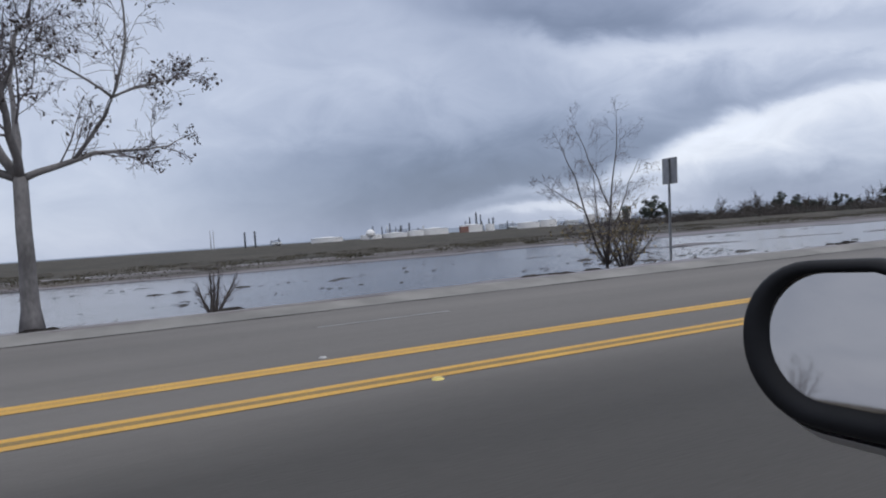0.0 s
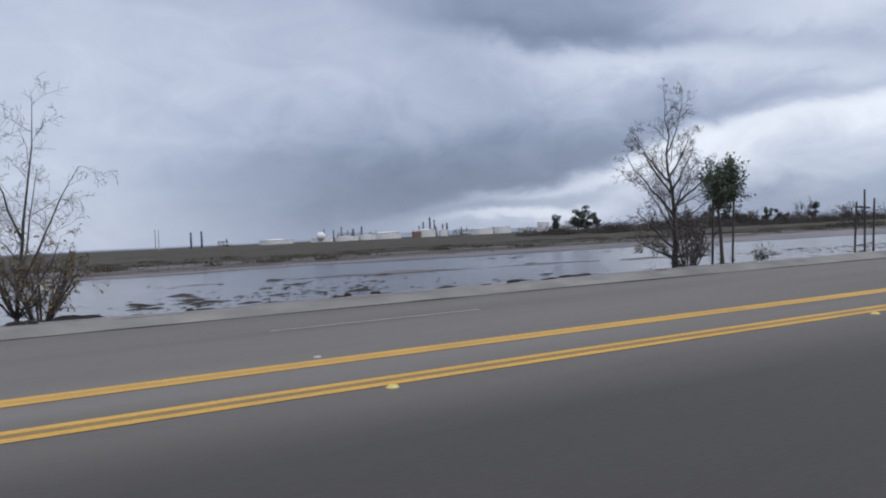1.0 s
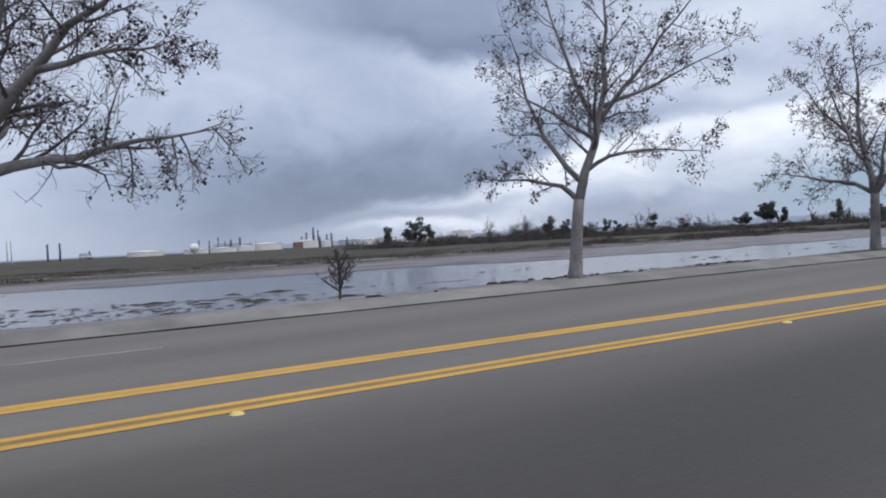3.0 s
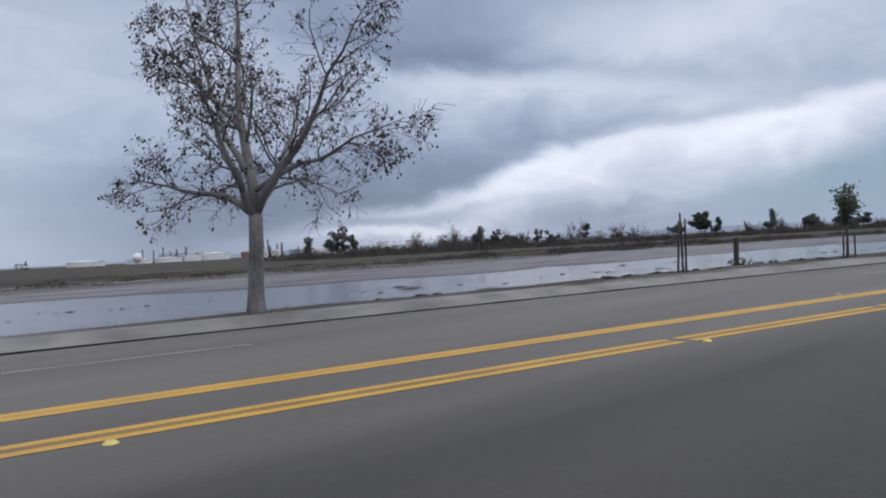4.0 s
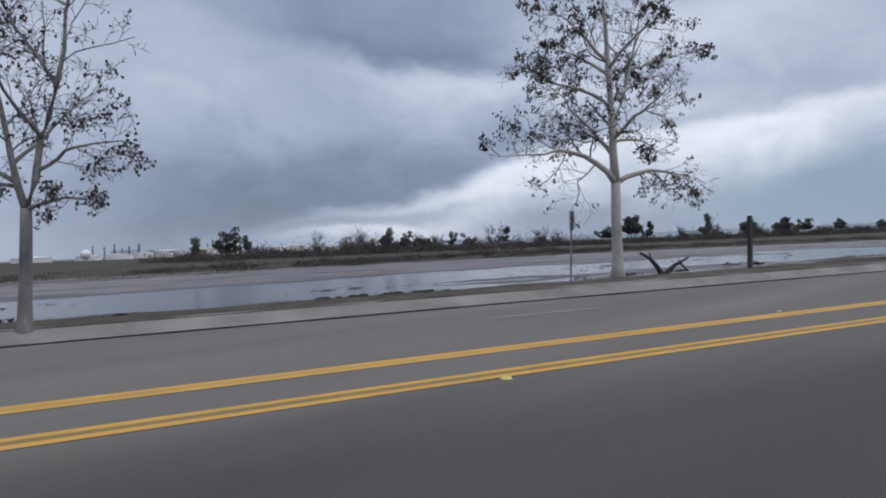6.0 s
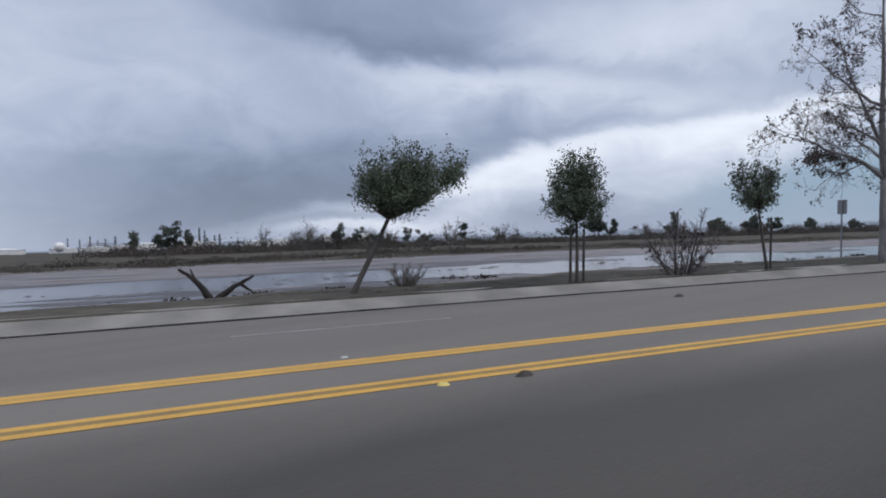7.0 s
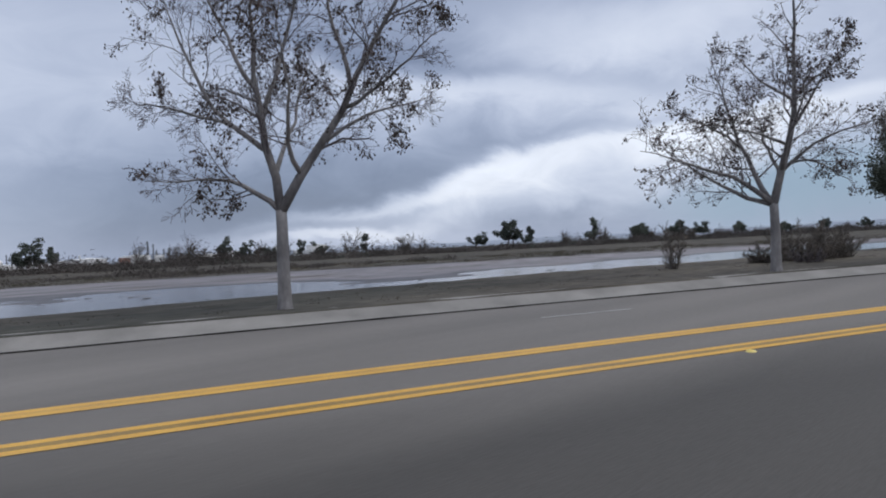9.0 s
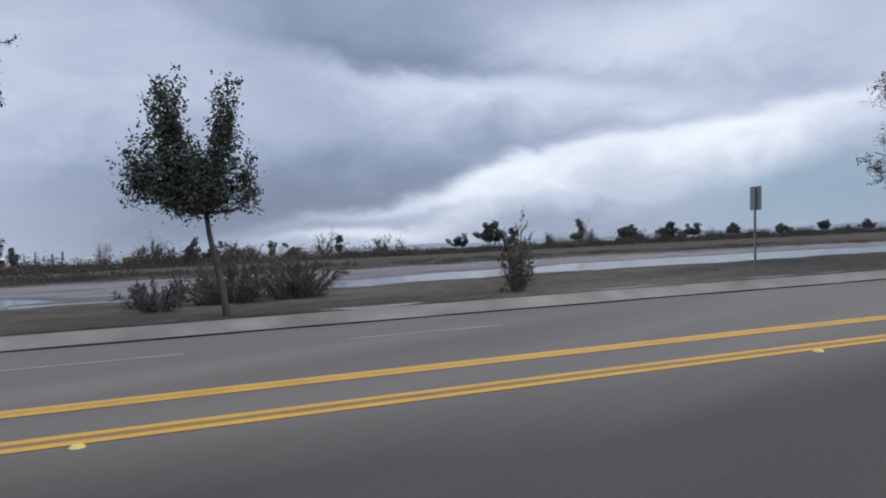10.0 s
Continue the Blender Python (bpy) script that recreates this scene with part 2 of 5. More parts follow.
def ground_material():
    """Brown scrub soil, with pale wet silt where the flood has lain."""
    m = material("scrub_soil", (0.027, 0.0255, 0.0235), (0.100, 0.0935, 0.085), 0.22, (0.85, 0.98), 3.5, 0.5, 0.08, stretch=(0.5, 1, 1), blotch=0.5, gloss=0.12)
    N, L = m.node_tree.nodes, m.node_tree.links
    b = N["Principled BSDF"]
    soil = b.inputs["Base Color"].links[0].from_socket
    dull = b.inputs["Roughness"].links[0].from_socket
    geo = N.new("ShaderNodeNewGeometry")
    xyz = N.new("ShaderNodeSeparateXYZ")
    L.new(geo.outputs["Position"], xyz.inputs[0])
    nz = N.new("ShaderNodeTexNoise")
    nz.inputs["Scale"].default_value, nz.inputs["Detail"].default_value = 0.5, 6
    mp = N.new("ShaderNodeMapping")
    mp.inputs["Scale"].default_value = (0.3, 1, 1)
    L.new(geo.outputs["Position"], mp.inputs["Vector"])
    L.new(mp.outputs[0], nz.inputs["Vector"])
    level = N.new("ShaderNodeMath")
    level.operation = "MULTIPLY_ADD"
    level.inputs[1].default_value = 0.5
    L.new(nz.outputs["Fac"], level.inputs[0])
    L.new(xyz.outputs["Z"], level.inputs[2])
    wet = N.new("ShaderNodeMapRange")
    wet.inputs["From Min"].default_value, wet.inputs["From Max"].default_value = -0.42, -0.60
    L.new(level.outputs[0], wet.inputs["Value"])
    silt = N.new("ShaderNodeValToRGB")
    el = silt.color_ramp.elements
    el[0].position, el[0].color = 0.38, (0.128, 0.112, 0.112, 1)
    el[1].position, el[1].color = 0.62, (0.225, 0.200, 0.202, 1)
    L.new(nz.outputs["Fac"], silt.inputs["Fac"])
    shore = N.new("ShaderNodeMapRange")
    shore.inputs["From Min"].default_value, shore.inputs["From Max"].default_value = WATER_Z + 0.035, WATER_Z + 0.075
    shore.inputs["To Min"].default_value, shore.inputs["To Max"].default_value = 0.28, 1.0
    L.new(xyz.outputs["Z"], shore.inputs["Value"])
    damp = N.new("ShaderNodeMix")
    damp.data_type, damp.blend_type = "RGBA", "MULTIPLY"
    damp.inputs["Factor"].default_value = 1.0
    L.new(silt.outputs["Color"], damp.inputs[6])
    L.new(shore.outputs["Result"], damp.inputs[7])
    mix = N.new("ShaderNodeMix")
    mix.data_type = "RGBA"
    # only on the flats beside the road, told by the distance from the bend's centre
    flat = N.new("ShaderNodeVectorMath")
    flat.operation = "DISTANCE"
    plan = N.new("ShaderNodeCombineXYZ")
    L.new(xyz.outputs["X"], plan.inputs[0])
    L.new(xyz.outputs["Y"], plan.inputs[1])
    L.new(plan.outputs[0], flat.inputs[0])
    flat.inputs[1].default_value = (0, -BEND, 0)
    near = N.new("ShaderNodeMapRange")
    near.inputs["From Min"].default_value, near.inputs["From Max"].default_value = BEND + 98, BEND + 90
    L.new(flat.outputs["Value"], near.inputs["Value"])
    both = N.new("ShaderNodeMath")
    both.operation = "MULTIPLY"
    L.new(wet.outputs["Result"], both.inputs[0])
    L.new(near.outputs["Result"], both.inputs[1])
    # the silt lies over the verge too, where the road is lowest: told by the angle round the bend's centre
    shift = N.new("ShaderNodeMath")
    shift.inputs[1].default_value = BEND
    L.new(xyz.outputs["Y"], shift.inputs[0])
    turn = N.new("ShaderNodeMath")
    turn.operation = "ARCTAN2"
    L.new(xyz.outputs["X"], turn.inputs[0])
    L.new(shift.outputs[0], turn.inputs[1])
    ragged = N.new("ShaderNodeMath")
    ragged.operation = "MULTIPLY_ADD"
    ragged.inputs[1].default_value = 0.10
    L.new(nz.outputs["Fac"], ragged.inputs[0])
    L.new(turn.outputs[0], ragged.inputs[2])
    washed = N.new("ShaderNodeMapRange")
    washed.inputs["From Min"].default_value, washed.inputs["From Max"].default_value = 96 / BEND + 0.05, 84 / BEND + 0.05
    L.new(ragged.outputs[0], washed.inputs["Value"])
    verge = N.new("ShaderNodeMapRange")
    verge.inputs["From Min"].default_value, verge.inputs["From Max"].default_value = BEND + 22, BEND + 21
    L.new(flat.outputs["Value"], verge.inputs["Value"])
    beyond = N.new("ShaderNodeMapRange")
    beyond.inputs["From Min"].default_value, beyond.inputs["From Max"].default_value = BEND + 9, BEND + 10
    L.new(flat.outputs["Value"], beyond.inputs["Value"])
    side = N.new("ShaderNodeMath")
    side.operation = "MULTIPLY"
    L.new(verge.outputs["Result"], side.inputs[0])
    L.new(beyond.outputs["Result"], side.inputs[1])
    laid = N.new("ShaderNodeMath")
    laid.operation = "MULTIPLY"
    L.new(washed.outputs["Result"], laid.inputs[0])
    L.new(side.outputs[0], laid.inputs[1])
    most = N.new("ShaderNodeMath")
    most.operation = "MAXIMUM"
    L.new(both.outputs[0], most.inputs[0])
    L.new(laid.outputs[0], most.inputs[1])
    both = most
    # olive and tan patches of weeds
    patch = N.new("ShaderNodeTexNoise")
    patch.inputs["Scale"].default_value, patch.inputs["Detail"].default_value = 0.14, 6
    L.new(mp.outputs[0], patch.inputs["Vector"])
    weedy = N.new("ShaderNodeValToRGB")
    el = weedy.color_ramp.elements
    el[0].position, el[0].color = 0.36, (0.70, 0.73, 0.68, 1)
    el[1].position, el[1].color = 0.64, (1.55, 1.44, 1.30, 1)
    L.new(patch.outputs["Fac"], weedy.inputs["Fac"])
    tinted = N.new("ShaderNodeMix")
    tinted.data_type, tinted.blend_type = "RGBA", "MULTIPLY"
    tinted.inputs["Factor"].default_value = 1.0
    L.new(soil, tinted.inputs[6])
    L.new(weedy.outputs["Color"], tinted.inputs[7])
    soil = tinted.outputs[2]
    L.new(both.outputs[0], mix.inputs["Factor"])
    L.new(soil, mix.inputs[6])
    L.new(damp.outputs[2], mix.inputs[7])
    L.new(mix.outputs[2], b.inputs["Base Color"])
    mr = N.new("ShaderNodeMix")
    L.new(both.outputs[0], mr.inputs["Factor"])
    L.new(dull, mr.inputs[2])
    mr.inputs[3].default_value = 0.40
    L.new(mr.outputs[0], b.inputs["Roughness"])
    return m


WATER_Z = -0.95
ASPHALT = asphalt_material()
CONCRETE = material("kerb_concrete", (0.165, 0.158, 0.148), (0.285, 0.272, 0.256), 0.8, (0.8, 0.95), 30, 0.2, 0.008, blotch=0.14, gloss=0.25)
SEAM = material("dark_joint", (0.010, 0.010, 0.010), (0.04, 0.038, 0.036), 2.0, (0.9, 1.0), 20, 0.2, gloss=0.0)
YELLOW = material("yellow_road_paint", (0.47, 0.25, 0.032), (0.66, 0.375, 0.055), 1.5, (0.5, 0.7), 25, 0.2, 0.006, blotch=0.5)
DARK_YELLOW = material("worn_yellow_paint", (0.16, 0.105, 0.035), (0.30, 0.19, 0.045), 1.5, (0.5, 0.7), 25, 0.2, 0.006, blotch=0.5)
FAINT_YELLOW = material("faded_yellow_paint", (0.36, 0.21, 0.04), (0.54, 0.31, 0.055), 1.5, (0.5, 0.7), 25, 0.2, 0.006, blotch=0.5)
WHITE_PAINT = material("worn_white_road_paint", (0.15, 0.147, 0.143), (0.42, 0.42, 0.41), 2.5, (0.5, 0.7), 25, 0.2, 0.006, blotch=0.5)
MARKER_YELLOW = material("yellow_marker_ceramic", (0.60, 0.46, 0.10), (0.75, 0.60, 0.18), 6, (0.3, 0.5), 60, 0.1)
MARKER_WHITE = material("white_marker_ceramic", (0.30, 0.295, 0.28), (0.46, 0.45, 0.43), 6, (0.3, 0.5), 60, 0.1)
GROUND = ground_material()
WATER = water_material()
BARK = material("sycamore_bark", (0.095, 0.090, 0.091), (0.285, 0.272, 0.270), 2.2, (0.8, 0.95), 14, 0.5, 0.02, stretch=(1, 1, 0.5), blotch=0.3, spread=0.15)
PALE_BARK = material("pale_smooth_bark", (0.30, 0.28, 0.26), (0.52, 0.50, 0.47), 2.0, (0.75, 0.9), 12, 0.4, 0.015, stretch=(1, 1, 0.5), blotch=0.3)
DARK_BARK = material("dark_bark", (0.035, 0.030, 0.028), (0.11, 0.095, 0.085), 3.0, (0.85, 0.95), 18, 0.5, 0.02, stretch=(1, 1, 0.4), blotch=0.4)
TWIG = material("twig_bark", (0.068, 0.060, 0.066), (0.165, 0.146, 0.154), 3.0, (0.85, 0.95), 18, 0.0)
HAZE_TWIG = material("pale_brown_twigs", (0.070, 0.061, 0.055), (0.165, 0.144, 0.126), 3.0, (0.85, 0.95), 18, 0.0)
DEAD_LEAF = material("withered_leaves", (0.030, 0.024, 0.022), (0.085, 0.06, 0.05), 1.2, (0.75, 0.9), 9, 0.0)
GREEN_LEAF = material("evergreen_leaves", (0.034, 0.048, 0.031), (0.098, 0.122, 0.078), 1.0, (0.45, 0.65), 7, 0.0, spread=0.2)
DEEP_LEAF = material("deep_green_leaves", (0.020, 0.027, 0.020), (0.062, 0.075, 0.052), 1.0, (0.45, 0.65), 7, 0.0)
# foliage colour lifted to grey-green to include the haze of distance
DARK_LEAF = material("hazed_far_foliage", (0.036, 0.046, 0.038), (0.100, 0.115, 0.092), 0.25, (0.7, 0.9), 2, 0.0, spread=0.25)
YELLOW_LEAF = material("yellowed_leaves", (0.13, 0.10, 0.045), (0.30, 0.23, 0.11), 1.0, (0.6, 0.8), 7, 0.0)
BROWN_SCRUB = material("brown_scrub", (0.052, 0.044, 0.037), (0.145, 0.117, 0.092), 0.5, (0.85, 0.95), 5, 0.0, spread=0.25)
# brown scrub greyed in its colour to stand for haze
HAZY_SCRUB = material("haze_greyed_brush", (0.050, 0.045, 0.043), (0.130, 0.115, 0.106), 0.12, (0.9, 1.0), 1.5, 0.0, gloss=0.1)
MUD = material("wet_dark_mud", (0.016, 0.014, 0.013), (0.05, 0.043, 0.039), 0.6, (0.6, 0.9), 6, 0.3, 0.02, gloss=0.2)
STAKE_WOOD = material("weathered_stake_wood", (0.03, 0.026, 0.026), (0.085, 0.072, 0.066), 2.0, (0.8, 0.95), 30, 0.4, 0.006, stretch=(1, 1, 0.15), blotch=0.5)
GALVANISED = material("galvanised_steel", (0.22, 0.225, 0.235), (0.36, 0.365, 0.375), 5.0, (0.4, 0.6), 40, 0.1, metal=0.6)
SIGN_GREY = material("sign_back_aluminium", (0.20, 0.205, 0.215), (0.34, 0.345, 0.36), 3.0, (0.45, 0.65), 30, 0.05, metal=0.4)
SIGN_WHITE = material("sign_face_white", (0.62, 0.62, 0.62), (0.75, 0.75, 0.75), 3.0, (0.4, 0.55), 30, 0.05)
SIGN_DARK = material("sign_dark_legend", (0.03, 0.035, 0.04), (0.06, 0.065, 0.07), 3.0, (0.4, 0.55), 30, 0.05)
TANK_WHITE = material("tank_white_paint", (0.72, 0.71, 0.70), (0.85, 0.84, 0.83), 0.15, (0.5, 0.7), 1.5, 0.0, spread=0.2)
# bluish and lightened: haze over the refinery is mixed into this steel's colour
STEEL_DARK = material("hazed_process_steel", (0.06, 0.07, 0.085), (0.16, 0.175, 0.20), 0.3, (0.6, 0.8), 2.0, 0.0, spread=0.3)
RUST_RED = material("rust_red_steel", (0.16, 0.08, 0.065), (0.27, 0.15, 0.12), 0.3, (0.6, 0.8), 2.0, 0.0)
PALE_WALL = material("pale_building_wall", (0.42, 0.44, 0.46), (0.60, 0.62, 0.64), 0.2, (0.7, 0.9), 2.0, 0.0, spread=0.3)
# distance haze is put into the hills' blue-grey colour
HILL = material("hill_painted_haze", (0.20, 0.235, 0.29), (0.27, 0.305, 0.36), 0.002, (0.9, 1.0), 0.02, 0.0)


# ---------------------------------------------------------------- mesh helpers
def mesh_ob(name, verts, faces, mat, parent=None, label="", smooth=False):
    me = bpy.data.meshes.new(name)
    me.from_pydata([tuple(v) for v in verts], [], [tuple(f) for f in faces])
    me.materials.append(mat)
    if smooth:
        me.polygons.foreach_set("use_smooth", [True] * len(me.polygons))
    me.update()
    ob = new(name, me)
    if parent is not None:
        ob.parent = parent
    if label:
        tagged(ob, label)
    return ob


def part(name, bm, mat, parent=None, label="", smooth=False):
    me = bpy.data.meshes.new(name)
    bm.to_mesh(me)
    bm.free()
    me.materials.append(mat)
    if smooth:
        me.polygons.foreach_set("use_smooth", [True] * len(me.polygons))
    ob = new(name, me)
    if parent is not None:
        ob.parent = parent
    if label:
        tagged(ob, label)
    return ob


def bent(verts):
    """Vertices given along and across the road, laid round its bend."""
    return [(*bend(v[0], v[1]), v[2]) for v in verts]


def empty(name, x, y, z, label, category, group="", rz=0.0, far=False):
    """An Empty beside the road, or, where far, at a place of the open country."""
    ob = new(name)
    ob.empty_display_size = 0.3
    ob.matrix_basis = pose(x, y, z, 0, 0, rz) if far else on_road(x, y, z, 0, 0, rz)
    return tagged(ob, label, category, group)


def box(bm, size, m, bevel=0.0):
    r = bmesh.ops.create_cube(bm, size=1.0, matrix=m @ Matrix.Diagonal((*size, 1)))
    if bevel:
        edges = list({e for v in r["verts"] for e in v.link_edges})
        bmesh.ops.bevel(bm, geom=edges, offset=bevel, segments=2, affect="EDGES", profile=0.6)


def tube(points, radii, sides, verts, faces):
    """Append a tapered tube along points to the vertex and face lists."""
    base = len(verts)
    n = len(points)
    for k in range(n):
        a, b = points[max(k - 1, 0)], points[min(k + 1, n - 1)]
        d = (b - a)
        d = d.normalized() if d.length > 1e-6 else Vector((0, 0, 1))
        u = d.orthogonal().normalized() if abs(d.z) > 0.95 else d.cross(Vector((0, 0, 1))).normalized()
        v = d.cross(u)
        for s in range(sides):
            w = 2 * math.pi * s / sides
            verts.append(points[k] + radii[k] * (math.cos(w) * u + math.sin(w) * v))
    for k in range(n - 1):
        for s in range(sides):
            t = (s + 1) % sides
            faces.append((base + k * sides + s, base + k * sides + t, base + (k + 1) * sides + t, base + (k + 1) * sides + s))
    faces.append(tuple(base + s for s in reversed(range(sides))))
    faces.append(tuple(base + (n - 1) * sides + s for s in range(sides)))


def leaf(rng, at, size, verts, faces, droop=0.0, slim=0.5):
    """One folded leaf of two quads' worth of surface."""
    d = Vector((rng.gauss(0, 1), rng.gauss(0, 1), rng.gauss(0, 1) * (1 - droop) - 2.2 * droop)).normalized()
    u = d.orthogonal().normalized()
    u = Matrix.Rotation(rng.uniform(0, 6.28), 3, d) @ u
    n = d.cross(u)
    w = size * slim
    b = len(verts)
    verts += [at, at + d * size * 0.5 + u * w + n * w * 0.5, at + d * size, at + d * size * 0.5 - u * w + n * w * 0.5]
    faces += [(b, b + 1, b + 2), (b, b + 2, b + 3)]


# ---------------------------------------------------------------- ground, road, flood


def along(x, table):
    xs, ys = zip(*table)
    return float(np.interp(x, xs, ys))


VERGE = ((-60, 15.0), (38, 15.1), (44, 15.6), (58, 15.6), (62, 15.2), (67, 15.8), (75, 15.9), (95, 16.0), (105, 16.5), (125, 17.0), (150, 17.0), (170, 18.6), (190, 19.6), (200, 21.0), (215, 24.0), (235, 25.5), (320, 27.0))
SILT = ((-80, 76), (40, 66), (60, 58), (85, 54), (100, 50), (110, 44), (125, 45), (147, 48), (157, 51), (170, 60), (210, 60), (218, 50), (260, 66), (420, 70))
BAR = ((-80, 52), (40, 44), (70, 34), (90, 33), (125, 34), (150, 31), (180, 33), (215, 36), (260, 40), (420, 44))
BANK = ((-80, 58), (0, 60), (35, 60), (50, 65), (85, 70), (110, 70), (125, 70), (140, 70), (160, 79), (195, 83), (215, 90), (235, 86), (255, 80), (420, 78))


def ground_z(x, y):
    p = Vector((x * 0.05, y * 0.12, 0))
    if y < -9.0:
        return -0.02 + 0.05 * noise.noise(p * 3)
    if y < 13.98:
        return -0.30
    edge = along(x, VERGE) + 0.7 * noise.noise(Vector((x * 0.23, 3.1, 0)))
    bank = along(x, BANK) + 5.0 * noise.noise(Vector((x * 0.045, 9.7, 0)))
    low = along(x, ((40, -1.24), (75, -1.10), (100, -1.06))) + 0.28 * noise.noise(Vector((x * 0.013, y * 0.095, 5.0))) + 0.06 * noise.noise(Vector((x * 0.09, y * 0.5, 2.0)))
    if y < edge:
        return along(x, ((60, 0.08), (140, 0.17), (320, 0.19))) + 0.04 * noise.noise(Vector((x * 0.5, y * 0.9, 1.0))) - 0.06 * max(0, (y - 15.0) / max(edge - 15.0, 0.5))
    if y < edge + 3.4:
        k = (y - edge) / 3.4
        return (0.04 * (1 - k) + low * k) + 0.05 * noise.noise(Vector((x * 0.6, y * 0.9, 1.0)))
    # a low mud bar lies along the flood
    ridge = along(x, BAR) + 1.6 * noise.noise(Vector((x * 0.07, 4.4, 0))) + 0.5 * noise.noise(Vector((x * 0.4, 7.7, 0)))
    hump = math.exp(-((y - ridge) / along(x, ((40, 0.9), (110, 1.6), (170, 1.1), (240, 1.6)))) ** 2) * (0.75 + 0.8 * noise.noise(Vector((x * 0.11, y * 0.25, 12.0))))
    low += 0.20 * max(hump, 0.0) + 0.07 * noise.noise(Vector((x * 0.22, y * 0.8, 15.0)))
    bar = along(x, SILT) + 3.0 * noise.noise(Vector((x * 0.11, 2.2, 0))) + 1.2 * noise.noise(Vector((x * 0.5, 6.2, 0)))
    rise = min(max((y - bar + 3.0) / 8.0, 0.0), 1.0)
    low = low * (1 - rise) + (-0.87 + 0.10 * noise.noise(Vector((x * 0.035, y * 0.25, 8.0))) + 0.09 * noise.noise(Vector((x * 0.16, y * 0.7, 3.0)))) * rise
    if y < bank:
        return low
    k = min((y - bank) / 7.0, 1.0)
    k = k * k * (3 - 2 * k)
    top = along(y, ((55, -0.62), (95, -0.90), (220, -1.65), (400, -1.7))) + 0.12 * noise.noise(Vector((x * 0.02, y * 0.03, 7.0)))
    return low * (1 - k) + top * k


def axis(stops):
    out = []
    for a, b, step in stops:
        out += list(np.arange(a, b, step))
    return out + [stops[-1][1]]


def ground():
    xs = axis(((-1040, -600, 55), (-600, -100, 50), (-100, -30, 5), (-30, 330, 0.9), (330, 480, 6), (480, 1100, 31)))
    ys = axis(((-540, -100, 110), (-100, -12, 8), (-12, -8, 1.0), (-8, 13.9, 7.3), (13.9, 14.2, 0.1), (14.2, 32, 0.5), (32, 110, 1.2), (110, 150, 4), (150, 420, 20), (420, 4500, 300)))
    verts = [(x, y, ground_z(x, y)) for y in ys for x in xs]
    n = len(xs)
    faces = [(j * n + i, j * n + i + 1, (j + 1) * n + i + 1, (j + 1) * n + i) for j in range(len(ys) - 1) for i in range(n - 1)]
    ob = mesh_ob("ground", bent(verts), faces, GROUND, smooth=True)
    tagged(ob, "brown scrub ground with pale flooded silt flats", "ground", kind="structure")


def flood():
    xs = axis(((-700, -100, 60), (-100, 500, 10), (500, 800, 60)))
    ys = axis(((15.0, 96.0, 8.1),))
    n = len(xs)
    verts = [(x, y, WATER_Z) for y in ys for x in xs]
    faces = [(j * n + i, j * n + i + 1, (j + 1) * n + i + 1, (j + 1) * n + i) for j in range(len(ys) - 1) for i in range(n - 1)]
    ob = mesh_ob("water", bent(verts), faces, WATER)
    tagged(ob, "shallow silty flood water mirroring the grey sky", "water", kind="structure")


def road():
    xs = axis(((-1000, -60, 20), (-60, 320, 4), (320, 1050, 20)))
    prof = [(-8.8, -0.30), (-8.8, 0.0), (-6.0, 0.0), (0.0, 0.0), (6.9, 0.0), (13.11, 0.0), (13.11, -0.30)]
    verts = [(x, y, z) for x in xs for y, z in prof]
    n = len(prof)
    faces = [(i * n + j, (i + 1) * n + j, (i + 1) * n + j + 1, i * n + j + 1) for i in range(len(xs) - 1) for j in range(n - 1)]
    ob = mesh_ob("road", bent(verts), faces, ASPHALT)
    tagged(ob, "worn grey asphalt road with yellow centre lines", "road", kind="structure")
    # gutter pan and kerb
    def kerb_top(x):
        return along(x, ((0, 0.085), (60, 0.10), (100, 0.14), (150, 0.17), (320, 0.18)))
    verts = []
    xs = axis(((-1000, -60, 20), (-60, 320, 1.5), (320, 1050, 20)))
    for x in xs:
        h = kerb_top(x)
        j = 0.012 * noise.noise(Vector((x * 0.4, 0, 0)))
        back = 14.03 + along(x, ((-60, 0.25), (140, 0.2), (175, 0.45), (320, 0.4)))
        verts += [(x, 13.14, -0.30), (x, 13.14, -0.006), (x, 13.50, -0.012), (x, 13.72 + j, h * 0.35), (x, 13.95 + j, h * 0.9), (x, back + 3 * j, h + 0.005), (x, back + 3 * j, -0.3)]
    n = 7
    faces = [(i * n + j, (i + 1) * n + j, (i + 1) * n + j + 1, i * n + j + 1) for i in range(len(xs) - 1) for j in range(n - 1)]
    kerb = mesh_ob("kerb", bent(verts), faces, CONCRETE)
    tagged(kerb, "pale concrete gutter and low kerb along the road", "kerb", kind="structure")
    # dark open joint between asphalt and gutter
    rng = random.Random(4)
    verts, faces = [], []
    x = -60.0
    while x < 330:
        w = along(x, ((45, 0.035), (62, 0.075), (85, 0.11), (110, 0.12))) + 0.07 * abs(noise.noise(Vector((x * 0.35, 1.7, 0)))) + rng.uniform(-0.02, 0.03)
        y = 13.02 + 0.04 * noise.noise(Vector((x * 0.5, 4.0, 0)))
        verts += [(x, y - w, 0.004), (x, y + w, 0.004)]
        x += 0.7
    faces = [(2 * k, 2 * k + 2, 2 * k + 3, 2 * k + 1) for k in range(len(verts) // 2 - 1)]
    ob = mesh_ob("gutter_joint", bent(verts), faces, SEAM)
    tagged(ob, "dark ragged joint beside the concrete gutter", "road joint", kind="structure")


